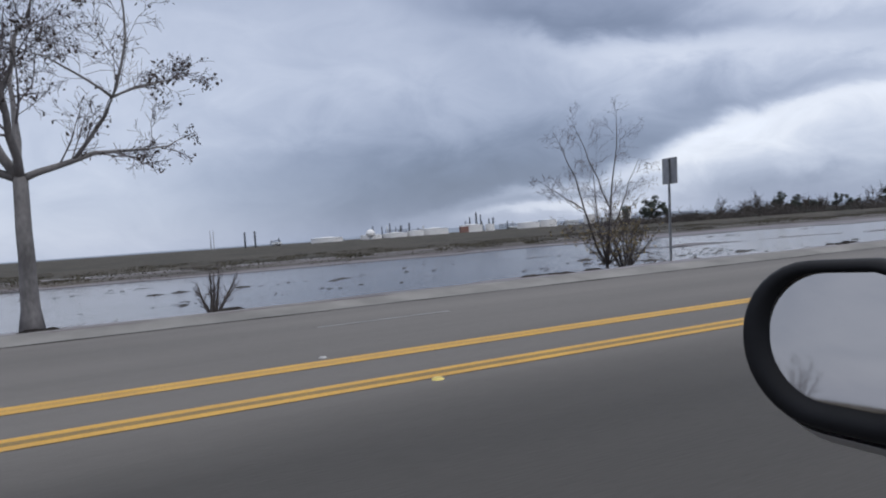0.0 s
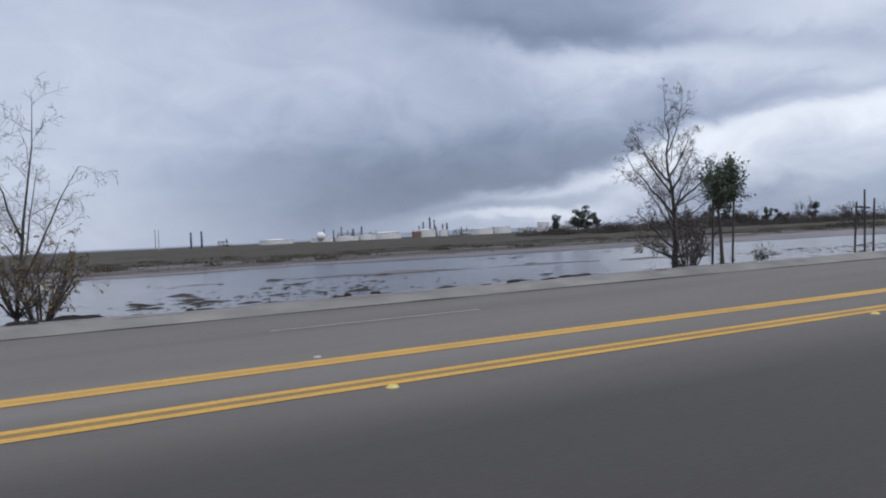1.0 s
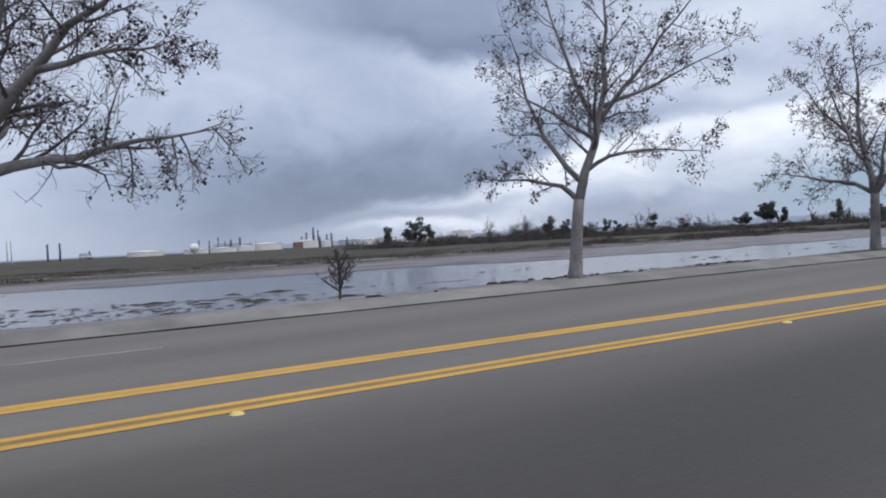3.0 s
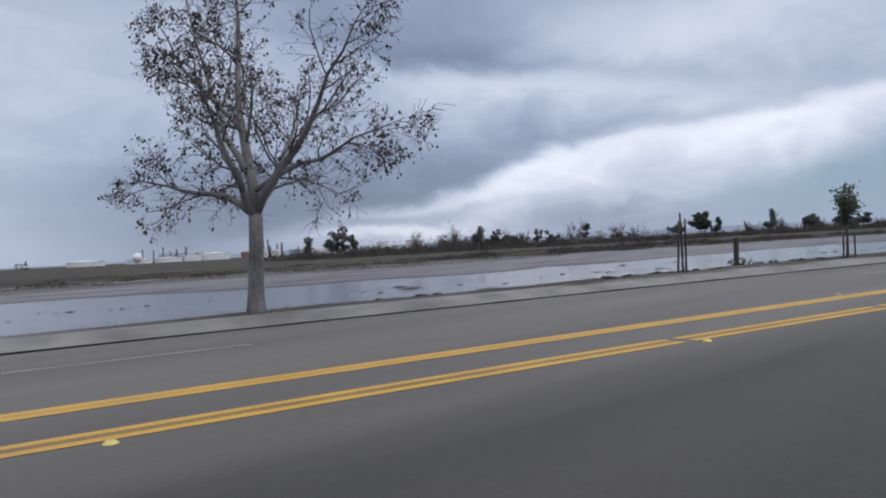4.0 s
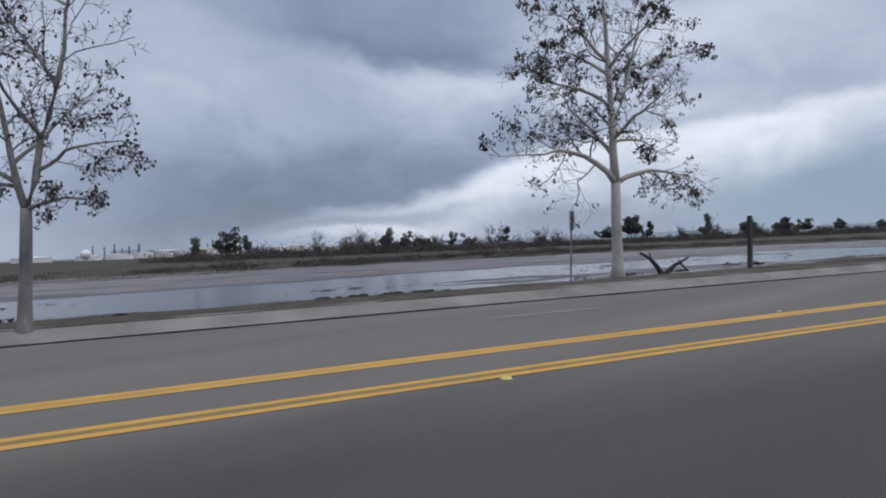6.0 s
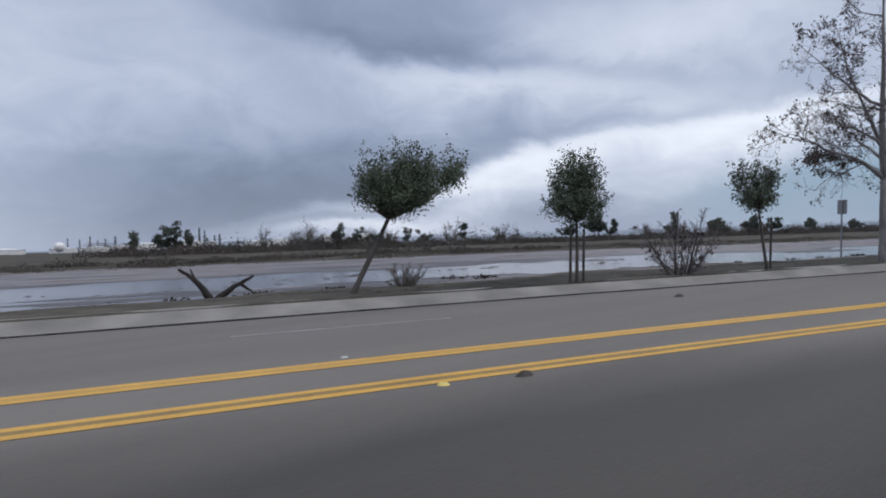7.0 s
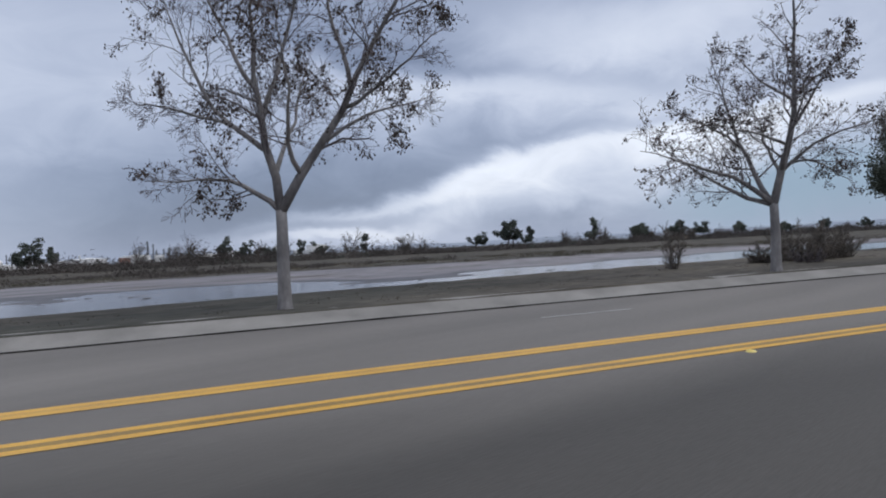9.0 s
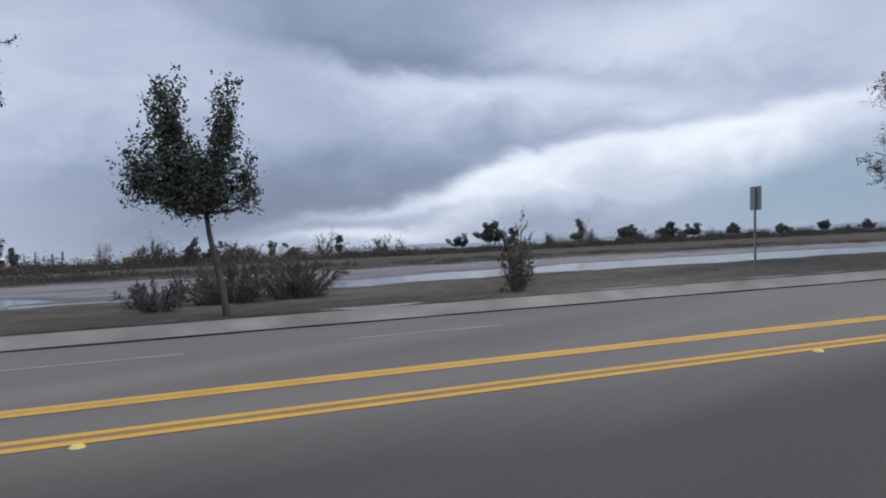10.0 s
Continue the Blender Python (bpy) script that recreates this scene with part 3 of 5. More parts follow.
def ragged_line(name, spans, y, width, mat, z=0.005, label="", rough=0.006):
    """Road paint in spans of x, with slightly ragged edges."""
    verts, faces = [], []
    for a, b in spans:
        xs = list(np.arange(a, b, 0.8)) + [b]
        base = len(verts)
        for x in xs:
            e = rough * noise.noise(Vector((x * 2.1, y, 0)))
            f = rough * noise.noise(Vector((x * 2.3, y, 9)))
            verts += [(x, y - width / 2 + e, z), (x, y + width / 2 + f, z)]
        faces += [(base + 2 * k, base + 2 * k + 2, base + 2 * k + 3, base + 2 * k + 1) for k in range(len(xs) - 1)]
    ob = mesh_ob(name, bent(verts), faces, mat)
    tagged(ob, label, "road marking", kind="structure")
    return ob


def markings():
    near, far = 6.075, 7.455
    gaps = (59.85, 99.35, 103.95, 115.05)
    wide = (0.065, 0.08, 0.08, 0.05)
    edges = [-80.0] + [g + d * w for g, w in zip(gaps, wide) for d in (-1, 1)] + [340.0]
    spans = [(edges[2 * k], edges[2 * k + 1]) for k in range(len(gaps) + 1)]
    ragged_line("yellow_line", spans, near - 0.130, 0.14, YELLOW, label="solid yellow centre line of faded road paint")
    ragged_line("yellow_line", spans, near + 0.128, 0.13, YELLOW, label="solid yellow centre line of faded road paint")
    ragged_line("yellow_line_core", spans, near, 0.115, DARK_YELLOW, label="worn dark strip between the double yellow lines")
    ragged_line("yellow_line", [(-80, 340)], far - 0.120, 0.14, YELLOW, label="solid yellow centre line of faded road paint")
    ragged_line("yellow_line", [(-80, 340)], far + 0.120, 0.135, YELLOW, label="solid yellow centre line of faded road paint")
    ragged_line("yellow_line_core", [(-80, 340)], far, 0.098, FAINT_YELLOW, label="worn dark strip between the double yellow lines")
    dashes = [(-56.0, -52.8), (-34.5, -31.0), (-13.0, -9.8), (8.6, 10.8), (29.2, 32.7), (49.9, 53.4), (70.3, 72.3), (92.4, 95.5), (111.4, 114.7), (121.9, 126.2), (142.6, 145.0), (159.5, 163.0), (177.0, 179.0), (179.25, 181.8),
              (191.0, 194.9), (206.5, 208.4), (218.9, 221.2), (223.5, 226.0), (240.0, 243.6), (254.5, 258.0), (269.0, 272.5)]
    ragged_line("lane_line", dashes, 10.65, 0.09, WHITE_PAINT, label="worn broken white lane line on the asphalt")


def road_marker():
    bm = bmesh.new()
    bmesh.ops.create_cone(bm, cap_ends=True, segments=14, radius1=0.055, radius2=0.035, depth=0.02, matrix=pose(0, 0, 0.010))
    return bm


def markers():
    ob = part("road_marker", road_marker(), MARKER_YELLOW)
    ob.matrix_basis = on_road(8.2, 5.8, 0.0) @ Matrix.Diagonal((1.1, 1.1, 1.0, 1))
    tagged(ob, "small round yellow ceramic marker stuck on the asphalt", "road marker", "markers beside the yellow line")
    for s in (-13.0, -6.0, 1.1, 15.2, 22.1, 29.0, 35.8, 42.6, 49.5, 57.2, 64.9, 72.0, 79.0, 86.0, 93.0, 99.5, 106.1, 113.0, 119.8, 126.5, 133.2, 139.8, 146.4, 153.4, 160.4, 167.3, 174.2, 181.0, 186.4, 191.9, 199.0, 206.1, 213.2, 220.3, 227.4, 234.5, 241.6, 248.7, 256.0, 263.0, 270.0):
        copy_thing(ob, on_road(s, 5.8 + 0.02 * math.sin(s), 0.0))
    pale = part("road_marker", road_marker(), MARKER_WHITE)
    pale.matrix_basis = on_road(7.8, 7.85, 0.0) @ Matrix.Diagonal((0.9, 0.9, 0.7, 1))
    tagged(pale, "small round pale ceramic marker stuck on the asphalt", "road marker", "markers beside the far yellow line")
    for s in (29.0, 49.5, 64.9, 86.0, 105.7, 126.5, 146.4, 160.2, 174.2, 191.6, 213.2, 234.5, 256.0):
        copy_thing(pale, on_road(s, 7.85, 0.0))


# ---------------------------------------------------------------- trees
LEAN = 0.05


def stuff(ob):
    return tagged(ob, kind="stuff")


def wander(rng, p, d, length, n, wob, up, floor=-1.0):
    pts = [p.copy()]
    d = d.normalized()
    for k in range(n):
        d = (d + Vector((rng.gauss(0, wob), rng.gauss(0, wob), rng.gauss(0, wob) + up))).normalized()
        d.z = max(d.z, floor)
        p = p + d * (length / n)
        pts.append(p)
    return pts, d


def taper(r0, r1, n):
    return [r0 + (r1 - r0) * k / n for k in range(n + 1)]


def sideways(rng, d, angle):
    """d turned by angle about a random axis across it."""
    u = Matrix.Rotation(rng.uniform(0, 6.283), 3, d) @ d.orthogonal().normalized()
    return (d * math.cos(angle) + u * math.sin(angle)).normalized()


def lean_all(verts, lean):
    return [Vector((v.x + lean * v.z, v.y, v.z)) for v in verts]


def ramify(rng, pts, r, length, level, spec, tv, tf, tips):
    """Side shoots along a branch, down to the twigs."""
    count, ratio, angle, start = spec[level]
    n = len(pts) - 1
    for k in range(count):
        f = start + (1 - start) * (k + rng.random()) / count
        q = min(int(f * n), n - 1)
        p = pts[q].lerp(pts[q + 1], f * n - q)
        d = (pts[q + 1] - pts[q]).normalized()
        ln = length * ratio * (1.15 - 0.55 * f) * rng.uniform(0.7, 1.25)
        rr = max(r * (1 - 0.7 * f) * 0.46, 0.005)
        last = level == len(spec) - 1
        sub, _ = wander(rng, p, sideways(rng, d, angle * rng.uniform(0.7, 1.25)), ln, 2 if last else 4, 0.20, 0.03)
        tube(sub, taper(rr, 0.004 if last else rr * 0.4, len(sub) - 1), 3 if last else 4, tv, tf)
        if last:
            tips.append(sub)
        else:
            ramify(rng, sub, rr, ln, level + 1, spec, tv, tf, tips)


def heading(az, el):
    az, el = radians(az), radians(el)
    return Vector((math.cos(az) * math.cos(el), math.sin(az) * math.cos(el), math.sin(el)))


def limb_path(rng, p, az, el0, el1, length, n=9):
    """A limb that leaves at elevation el0 and soon turns to el1, a little crooked."""
    pts = [p.copy()]
    bow = rng.gauss(0, 6)
    for k in range(n):
        f = min(1.0, 1.6 * (k + 0.4) / n)
        p = p + heading(az + bow + rng.gauss(0, 10), el0 + (el1 - el0) * f + rng.gauss(0, 5.5)) * (length / n)
        pts.append(p)
    return pts


def sycamore(x, y, z, seed, fork, height, reach, limbs, leaves=500, bark=None, lean=LEAN, size=0.085, droop=0.5, trunk_r=0.19,
             label="", tilt=0.0, group="roadside sycamores", rise=0.022, twigs=1.0, leaf_mat=None, leaf_below=99.0, elev=(12, 38), face=-30, name="tree", category="tree", clump=0.0):
    """limbs: a list of (azimuth, first and last elevation, length, start), where start is metres from the fork or (limb, share of its length); or how
    many limbs leave a mast-like trunk. face turns the limbs' azimuths."""
    rng = random.Random(seed)
    thing = empty(name, x, y, z, label or "tall leafless sycamore with pale mottled bark beside the road", category, group)
    V, F, TV, TF, tips = [], [], [], [], []
    spec = [(round(12 * twigs), 0.52, 0.9, 0.16), (round(7 * twigs), 0.55, 0.9, 0.12), (round(7 * twigs), 0.55, 0.85, 0.15)]
    base = Vector((0, 0, -0.15))
    if isinstance(limbs, list):
        pts, d = wander(rng, base, Vector((tilt, 0, 1)), fork + 0.15, 6, 0.022, 0.0)
        rad = taper(trunk_r, trunk_r * 0.80, 6)
        rad[0] *= 1.55
        rad[1] *= 1.10
        tube(pts, rad, 14, V, F)
        made = []
        for az, el0, el1, ln, at in limbs:
            if isinstance(at, tuple):
                path, r = made[at[0]]
                f = at[1] * (len(path) - 1)
                q = path[int(f)].lerp(path[min(int(f) + 1, len(path) - 1)], f % 1)
                r0 = min(r * (1 - at[1]) ** 1.15 * 0.80, trunk_r * (0.16 + 0.05 * ln))
            else:
                f = max(0.0, min(1.0, (fork + 0.15 + at) / (fork + 0.15))) * 5.999
                q = pts[int(f)].lerp(pts[int(f) + 1], f % 1) - Vector((0, 0, 0.04))
                r0 = trunk_r * min(0.76, 0.20 + 0.075 * ln)
            path = limb_path(rng, q, az + face, el0, el1, ln)
            n = len(path) - 1
            LV, LF = [], []
            tube(path, [r0 * (1 - k / n) ** 1.15 + 0.008 for k in range(n + 1)], 9, LV, LF)
            mesh_ob("limb", lean_all(LV, lean), LF, bark or BARK, thing, smooth=True)
            ramify(rng, path, r0 * 0.8, min(ln, 4.2) * 0.70, 0, spec, TV, TF, tips)
            made.append((path, r0))
    else:
        pts, d = wander(rng, base, Vector((tilt, 0, 1)), height * 0.97, 12, 0.022, 0.04)
        rad = taper(trunk_r, 0.03, 12)
        rad[0] *= 1.45
        tube(pts, rad, 14, V, F)
        for k in range(limbs):
            g = (k + 0.4 * rng.random()) / limbs
            f = fork / height + (1 - fork / height) * g ** 1.15
            q = min(int(f * 12), 11)
            p = pts[q].lerp(pts[q + 1], f * 12 - q)
            sub, _ = wander(rng, p, heading(137.5 * k + seed * 31, rng.uniform(*elev) + 30 * g), reach * (1.1 - 0.7 * g) * rng.uniform(0.8, 1.15), 7, 0.08, rise)
            ln = reach * (1.1 - 0.7 * g)
            r0 = max(trunk_r * 0.28 * (1.1 - g * 0.8), 0.02)
            LV, LF = [], []
            tube(sub, taper(r0, 0.012, 7), 8, LV, LF)
            mesh_ob("limb", lean_all(LV, lean), LF, bark or BARK, thing, smooth=True)
            ramify(rng, sub, r0 * 0.8, ln * 0.6, 0, spec, TV, TF, tips)
    mesh_ob("trunk", lean_all(V, lean), F, bark or BARK, thing, "mottled trunk" if bark is None else "", smooth=True)
    stuff(mesh_ob("crown", lean_all(TV, lean), TF, TWIG, thing, "bare grey-brown twigs"))
    LV, LF = [], []
    for k in range(leaves):
        sub = rng.choice(tips)
        p = sub[rng.randrange(1, len(sub))]
        if p.z > leaf_below * rng.uniform(0.4, 1.0):
            continue
        if clump and noise.noise(p * 0.8 + Vector((seed, 0, 0))) < rng.uniform(-0.1, 0.3) * clump:
            continue
        for j in range(rng.choice((1, 1, 2, 3))):
            leaf(rng, p + Vector((rng.gauss(0, .04), rng.gauss(0, .04), rng.gauss(0, .04))), size * rng.uniform(0.5, 1.2), LV, LF, droop, 0.36)
    stuff(mesh_ob("leaves", lean_all(LV, lean), LF, leaf_mat or DEAD_LEAF, thing, "withered brown leaves and seed balls"))
    return thing


def leafy_tree(x, y, z, seed, trunk_h, lobes, count, label, size=0.078, lean=LEAN, trunk_r=0.06, slant=0.0, group="young evergreen trees", mat=None, name="tree",
               category="tree", stems=1):
    """A small evergreen: lobes are (dx, dy, dz, rx, ry, rz) of the crown."""
    rng = random.Random(seed)
    thing = empty(name, x, y, z, label, category, group)
    V, F, TV, TF = [], [], [], []
    heads = []
    for s in range(stems):
        off = Vector((rng.gauss(0, 0.08), rng.gauss(0, 0.08), 0)) if stems > 1 else Vector((0, 0, 0))
        pts, d = wander(rng, Vector((0, 0, -0.12)) + off, Vector((slant + (rng.gauss(0, .3) if stems > 1 else 0), (rng.gauss(0, .3) if stems > 1 else 0), 1)), trunk_h + 0.12, 6, 0.04, 0.0)
        rad = taper(trunk_r, trunk_r * 0.6, 6)
        rad[0] *= 1.3
        tube(pts, rad, 8, V, F)
        heads.append(pts[-1])
    LV, LF = [], []
    share = sum(l[3] * l[4] * l[5] for l in lobes)
    for lx, ly, lz, rx, ry, rz in lobes:
        n = max(8, int(count * 1.5 * rx * ry * rz / share / 42))
        c = Vector((lx, ly, lz))
        for k in range(n):
            u = Vector((rng.gauss(0, 1), rng.gauss(0, 1), rng.gauss(0, 1))).normalized() * (rng.random() ** 0.45)
            wob = 0.80 + 0.42 * noise.noise(Vector((u.x * 2.2 + seed, u.y * 2.2, u.z * 2.2)))
            p = c + Vector((u.x * rx, u.y * ry, u.z * rz)) * wob
            if k % 5 == 0:
                q = rng.choice(heads)
                sub = [q, q.lerp(p, 0.5) + Vector((rng.gauss(0, .08), rng.gauss(0, .08), -0.05)), p]
                tube(sub, [trunk_r * 0.36, trunk_r * 0.18, 0.006], 4, TV, TF)
            shoot = Vector((u.x * 0.7 + rng.gauss(0, .25), u.y * 0.7 + rng.gauss(0, .25), u.z * 0.6 + 0.85)).normalized()
            span = rng.uniform(0.25, 0.55) + (rng.uniform(0.1, 0.4) if u.z > 0.2 else 0.0)
            stray = rng.random() < 0.16
            if stray:
                p = c + (p - c) * rng.uniform(1.1, 1.35)
            for j in range(rng.randint(10, 18) if stray else rng.randint(24, 50)):
                f = rng.random()
                wide = 0.10 * (1.25 - f)
                leaf(rng, p + shoot * (f - 0.48) * span + Vector((rng.gauss(0, wide), rng.gauss(0, wide), rng.gauss(0, wide * 0.7))), size * rng.uniform(0.6, 1.2), LV, LF, 0.05, 0.34)
    mesh_ob("trunk", lean_all(V, lean), F, DARK_BARK, thing, smooth=True)
    stuff(mesh_ob("branch", lean_all(TV, lean), TF, DARK_BARK, thing))
    stuff(mesh_ob("leaves", lean_all(LV, lean), LF, mat or GREEN_LEAF, thing))
    return thing


def bare_shrub(x, y, z, seed, height, spread, stems, label, leaves=0, lean=LEAN, group="leafless shrubs", category="shrub", leaf_mat=None, upright=0.0, base_leaves=False,
               density=5, r=0.03, twig=TWIG, leaf_size=0.10):
    """Several bare stems rising from one stool."""
    rng = random.Random(seed)
    thing = empty("shrub" if category == "shrub" else "tree", x, y, z, label, category, group)
    V, F, TV, TF, tips = [], [], [], [], []
    for k in range(stems):
        az = 6.283 * (k + rng.random() * 0.6) / stems + seed
        el = rng.uniform(0.15, 1.0) * math.atan2(spread, height) * (1 - upright * 0.5)
        d = Vector((math.cos(az) * math.sin(el), math.sin(az) * math.sin(el), math.cos(el)))
        ln = height * rng.uniform(0.6, 1.0)
        pts, _ = wander(rng, Vector((math.cos(az) * 0.1 * spread, math.sin(az) * 0.1 * spread, -0.1)), d, ln, 7, 0.05, 0.05 * upright)
        tube(pts, taper(r * ln / height + 0.008, 0.008, 7), 6, V, F)
        ramify(rng, pts, r, ln * 0.45, 0, [(density + 4, 0.62, 0.55, 0.12), (density, 0.5, 0.5, 0.1)], TV, TF, tips)
    mesh_ob("stem", lean_all(V, lean), F, DARK_BARK if twig is TWIG else twig, thing, smooth=True)
    stuff(mesh_ob("brushwood", lean_all(TV, lean), TF, twig, thing))
    if leaves:
        LV, LF = [], []
        for k in range(leaves):
            sub = rng.choice(tips)
            p = sub[rng.randrange(0, len(sub))]
            if base_leaves and p.z > height * rng.uniform(0.15, 0.6):
                continue
            leaf(rng, p, leaf_size * rng.uniform(0.6, 1.3), LV, LF, 0.3, 0.4)
        stuff(mesh_ob("leaves", lean_all(LV, lean), LF, leaf_mat or YELLOW_LEAF, thing))
    return thing


def far_tree(x, y, z, seed, height, width, kind="leafy"):
    """A field tree: a forked trunk that carries separate tufts of foliage, or bare limbs with fine shoots."""
    rng = random.Random(seed)
    leafy = kind == "leafy"
    thing = empty("tree", x, y, z, "distant dark tree of the row beyond the flooded field" if leafy else "distant leafless tree beyond the flooded field", "tree", "distant field trees", far=True)
    V, F, LV, LF = [], [], [], []
    th = height * (rng.uniform(0.22, 0.36) if leafy else 0.16)
    trunks = max(1, min(4, round(width / height * 1.6)))
    for t in range(trunks):
        off = ((t + 0.5) / trunks - 0.5) * width * 0.62 + rng.gauss(0, 0.05) * width
        top = height * (1.0 if t == trunks // 2 else rng.uniform(0.62, 0.92))
        pts, _ = wander(rng, Vector((off * 0.72, rng.gauss(0, 0.6), -0.3)), Vector((rng.gauss(0, 0.12) + off / height * 0.3, 0, 1)), th + 0.3, 4, 0.06, 0)
        SV, SF = [], []
        tube(pts, taper(0.026 * height, 0.017 * height, 4), 6, SV, SF)
        mesh_ob("trunk", SV, SF, DARK_BARK, thing)
        span = width / trunks * (1.15 if trunks > 1 else 1.0)
        for k in range(6 if leafy else 9):
            az, el = rng.uniform(0, 6.28), rng.uniform(0.45, 1.5)
            d = Vector((math.cos(az) * math.cos(el), math.sin(az) * math.cos(el), math.sin(el)))
            ln = rng.uniform(0.7, 1.0) * min(span * 0.5 / max(math.cos(el), 0.15), (top - th) / max(math.sin(el), 0.4))
            sub, _ = wander(rng, pts[-1], d, ln, 5, 0.13, 0.05)
            tube(sub, taper(0.012 * height, 0.004 * height, 5), 4, V, F)
            if leafy:
                for c, share in ((sub[-1], 1.0), (sub[4], 0.9), (sub[2], 0.75)):
                    cr = min(span, height * 0.6) * rng.uniform(0.16, 0.25) * share
                    for q in range(80):
                        u = Vector((rng.gauss(0, 1), rng.gauss(0, 1), rng.gauss(0, 0.8))).normalized() * cr * rng.random() ** 0.4
                        u.z *= 0.75
                        leaf(rng, c + u, 0.058 * height * rng.uniform(0.5, 1.2), LV, LF, 0.1, 0.5)
            else:
                for q in range(11):
                    f = rng.uniform(0.3, 1.0) * 4.9
                    s2, _ = wander(rng, sub[int(f)], sideways(rng, d, 0.7), ln * rng.uniform(0.25, 0.5), 3, 0.15, 0.06)
                    tube(s2, taper(0.005 * height, 0.0025 * height, 3), 3, V, F)
                    for w in range(9):
                        leaf(rng, s2[rng.randrange(1, 4)], 0.10 * height * rng.uniform(0.5, 1.1), LV, LF, -0.3, 0.06)
    stuff(mesh_ob("branch", V, F, DARK_BARK, thing))
    stuff(mesh_ob("crown", LV, LF, DARK_LEAF if leafy else BROWN_SCRUB, thing))
    return thing


def brush(name, centres, seed, mat, label, blade=0.25, per=50, kind="stuff", category="scrub", flat=0.6):
    """Low scrub: many small tufts, one mesh."""
    rng = random.Random(seed)
    V, F = [], []
    for cx, cy, cz, r, h in centres:
        blade_h = min(h, 1.6)
        for k in range(per):
            a, q = rng.uniform(0, 6.283), r * math.sqrt(rng.random())
            p = Vector((cx + q * math.cos(a) * 1.5, cy + q * math.sin(a), cz + h * flat * rng.random() * (1 - 0.6 * q / r)))
            leaf(rng, p, blade * rng.uniform(0.5, 1.3) * (0.4 + blade_h), V, F, -0.25, 0.30)
    ob = mesh_ob(name, V, F, mat)
    return tagged(ob, label, category, kind=kind)


# ---------------------------------------------------------------- small roadside things
def stake_set(x, y, z, offsets, heights, seed, brace=None, label="weathered lodgepole stakes of a tree that is gone", group="tree stakes"):
    thing = empty("tree_stakes", x, y, z, label, "stakes", group)
    for k, (dx, h) in enumerate(zip(offsets, heights)):
        rng = random.Random(seed * 7 + k)
        V, F = [], []
        pts, _ = wander(rng, Vector((dx, rng.gauss(0, 0.05), -0.3)), Vector((LEAN + rng.gauss(0, 0.018), rng.gauss(0, 0.015), 1)), h + 0.3, 4, 0.006, 0)
        tube(pts, taper(0.036, 0.031, 4), 9, V, F)
        mesh_ob("stake", V, F, STAKE_WOOD, thing, smooth=True)
    if brace:
        bz, x0, x1 = brace
        bm = bmesh.new()
        box(bm, (x1 - x0, 0.03, 0.055), pose((x0 + x1) / 2 + LEAN * bz, 0.045, bz, 0, random.Random(seed).uniform(-4, 4), 0), 0.006)
        part("cross_brace", bm, STAKE_WOOD, thing)
    return thing


def wood_post(x, y, z, height, width, label):
    bm = bmesh.new()
    box(bm, (width, width, height + 0.4), Matrix.Shear("XY", 4, (LEAN, 0)) @ pose(0, 0, (height - 0.4) / 2), 0.012)
    ob = part("post", bm, STAKE_WOOD)
    ob.matrix_basis = on_road(x, y, z, 0, 0, 8)
    return tagged(ob, label, "post", "roadside posts")


def road_sign(x, y, z, top, panel_h, panel_w, seed, label, face=None):
    """Steel post with a flat panel that faces the traffic along the road."""
    thing = empty("road_sign", x, y, z, label, "road sign", "road signs")
    shear = Matrix.Shear("XY", 4, (LEAN, 0))
    bm = bmesh.new()
    for sx in (-0.022, 0.022):
        box(bm, (0.008, 0.05, top + 0.3), shear @ pose(sx, 0, (top - 0.3) / 2))
    box(bm, (0.036, 0.008, top + 0.3), shear @ pose(0, 0.0205, (top - 0.3) / 2))
    part("post", bm, GALVANISED, thing, "grey steel channel post")
    bm = bmesh.new()
    box(bm, (0.012, panel_w, panel_h), shear @ pose(0.035, 0, top - panel_h / 2 + 0.03), 0.004)
    back = part("panel", bm, SIGN_GREY, thing, "bare metal back of the sign panel")
    bm = bmesh.new()
    box(bm, (0.004, panel_w * 0.95, panel_h * 0.95), shear @ pose(0.0435, 0, top - panel_h / 2 + 0.03))
    part("sign_face", bm, face or SIGN_WHITE, back)
    for h in (0.2, 0.8):
        bm = bmesh.new()
        bmesh.ops.create_cone(bm, cap_ends=True, segments=10, radius1=0.014, radius2=0.012, depth=0.012, matrix=shear @ pose(0.022, 0, top - panel_h * h, 0, 90, 0))
        part("bolt", bm, GALVANISED, thing)
    return thing


def delineator(x, y, z):
    thing = empty("delineator_post", x, y, z, "white flexible delineator post at the kerb edge", "delineator")
    V, F = [], []
    tube([Vector((0, 0, -0.2)), Vector((0.02, 0, 0.4)), Vector((0.04, 0, 0.78))], [0.045, 0.045, 0.043], 10, V, F)
    mesh_ob("post", V, F, SIGN_WHITE, thing, smooth=True)
    V, F = [], []
    tube([Vector((0.032, 0, 0.62)), Vector((0.037, 0, 0.72))], [0.048, 0.048], 10, V, F)
    mesh_ob("reflective_band", V, F, SIGN_GREY, thing, smooth=True)


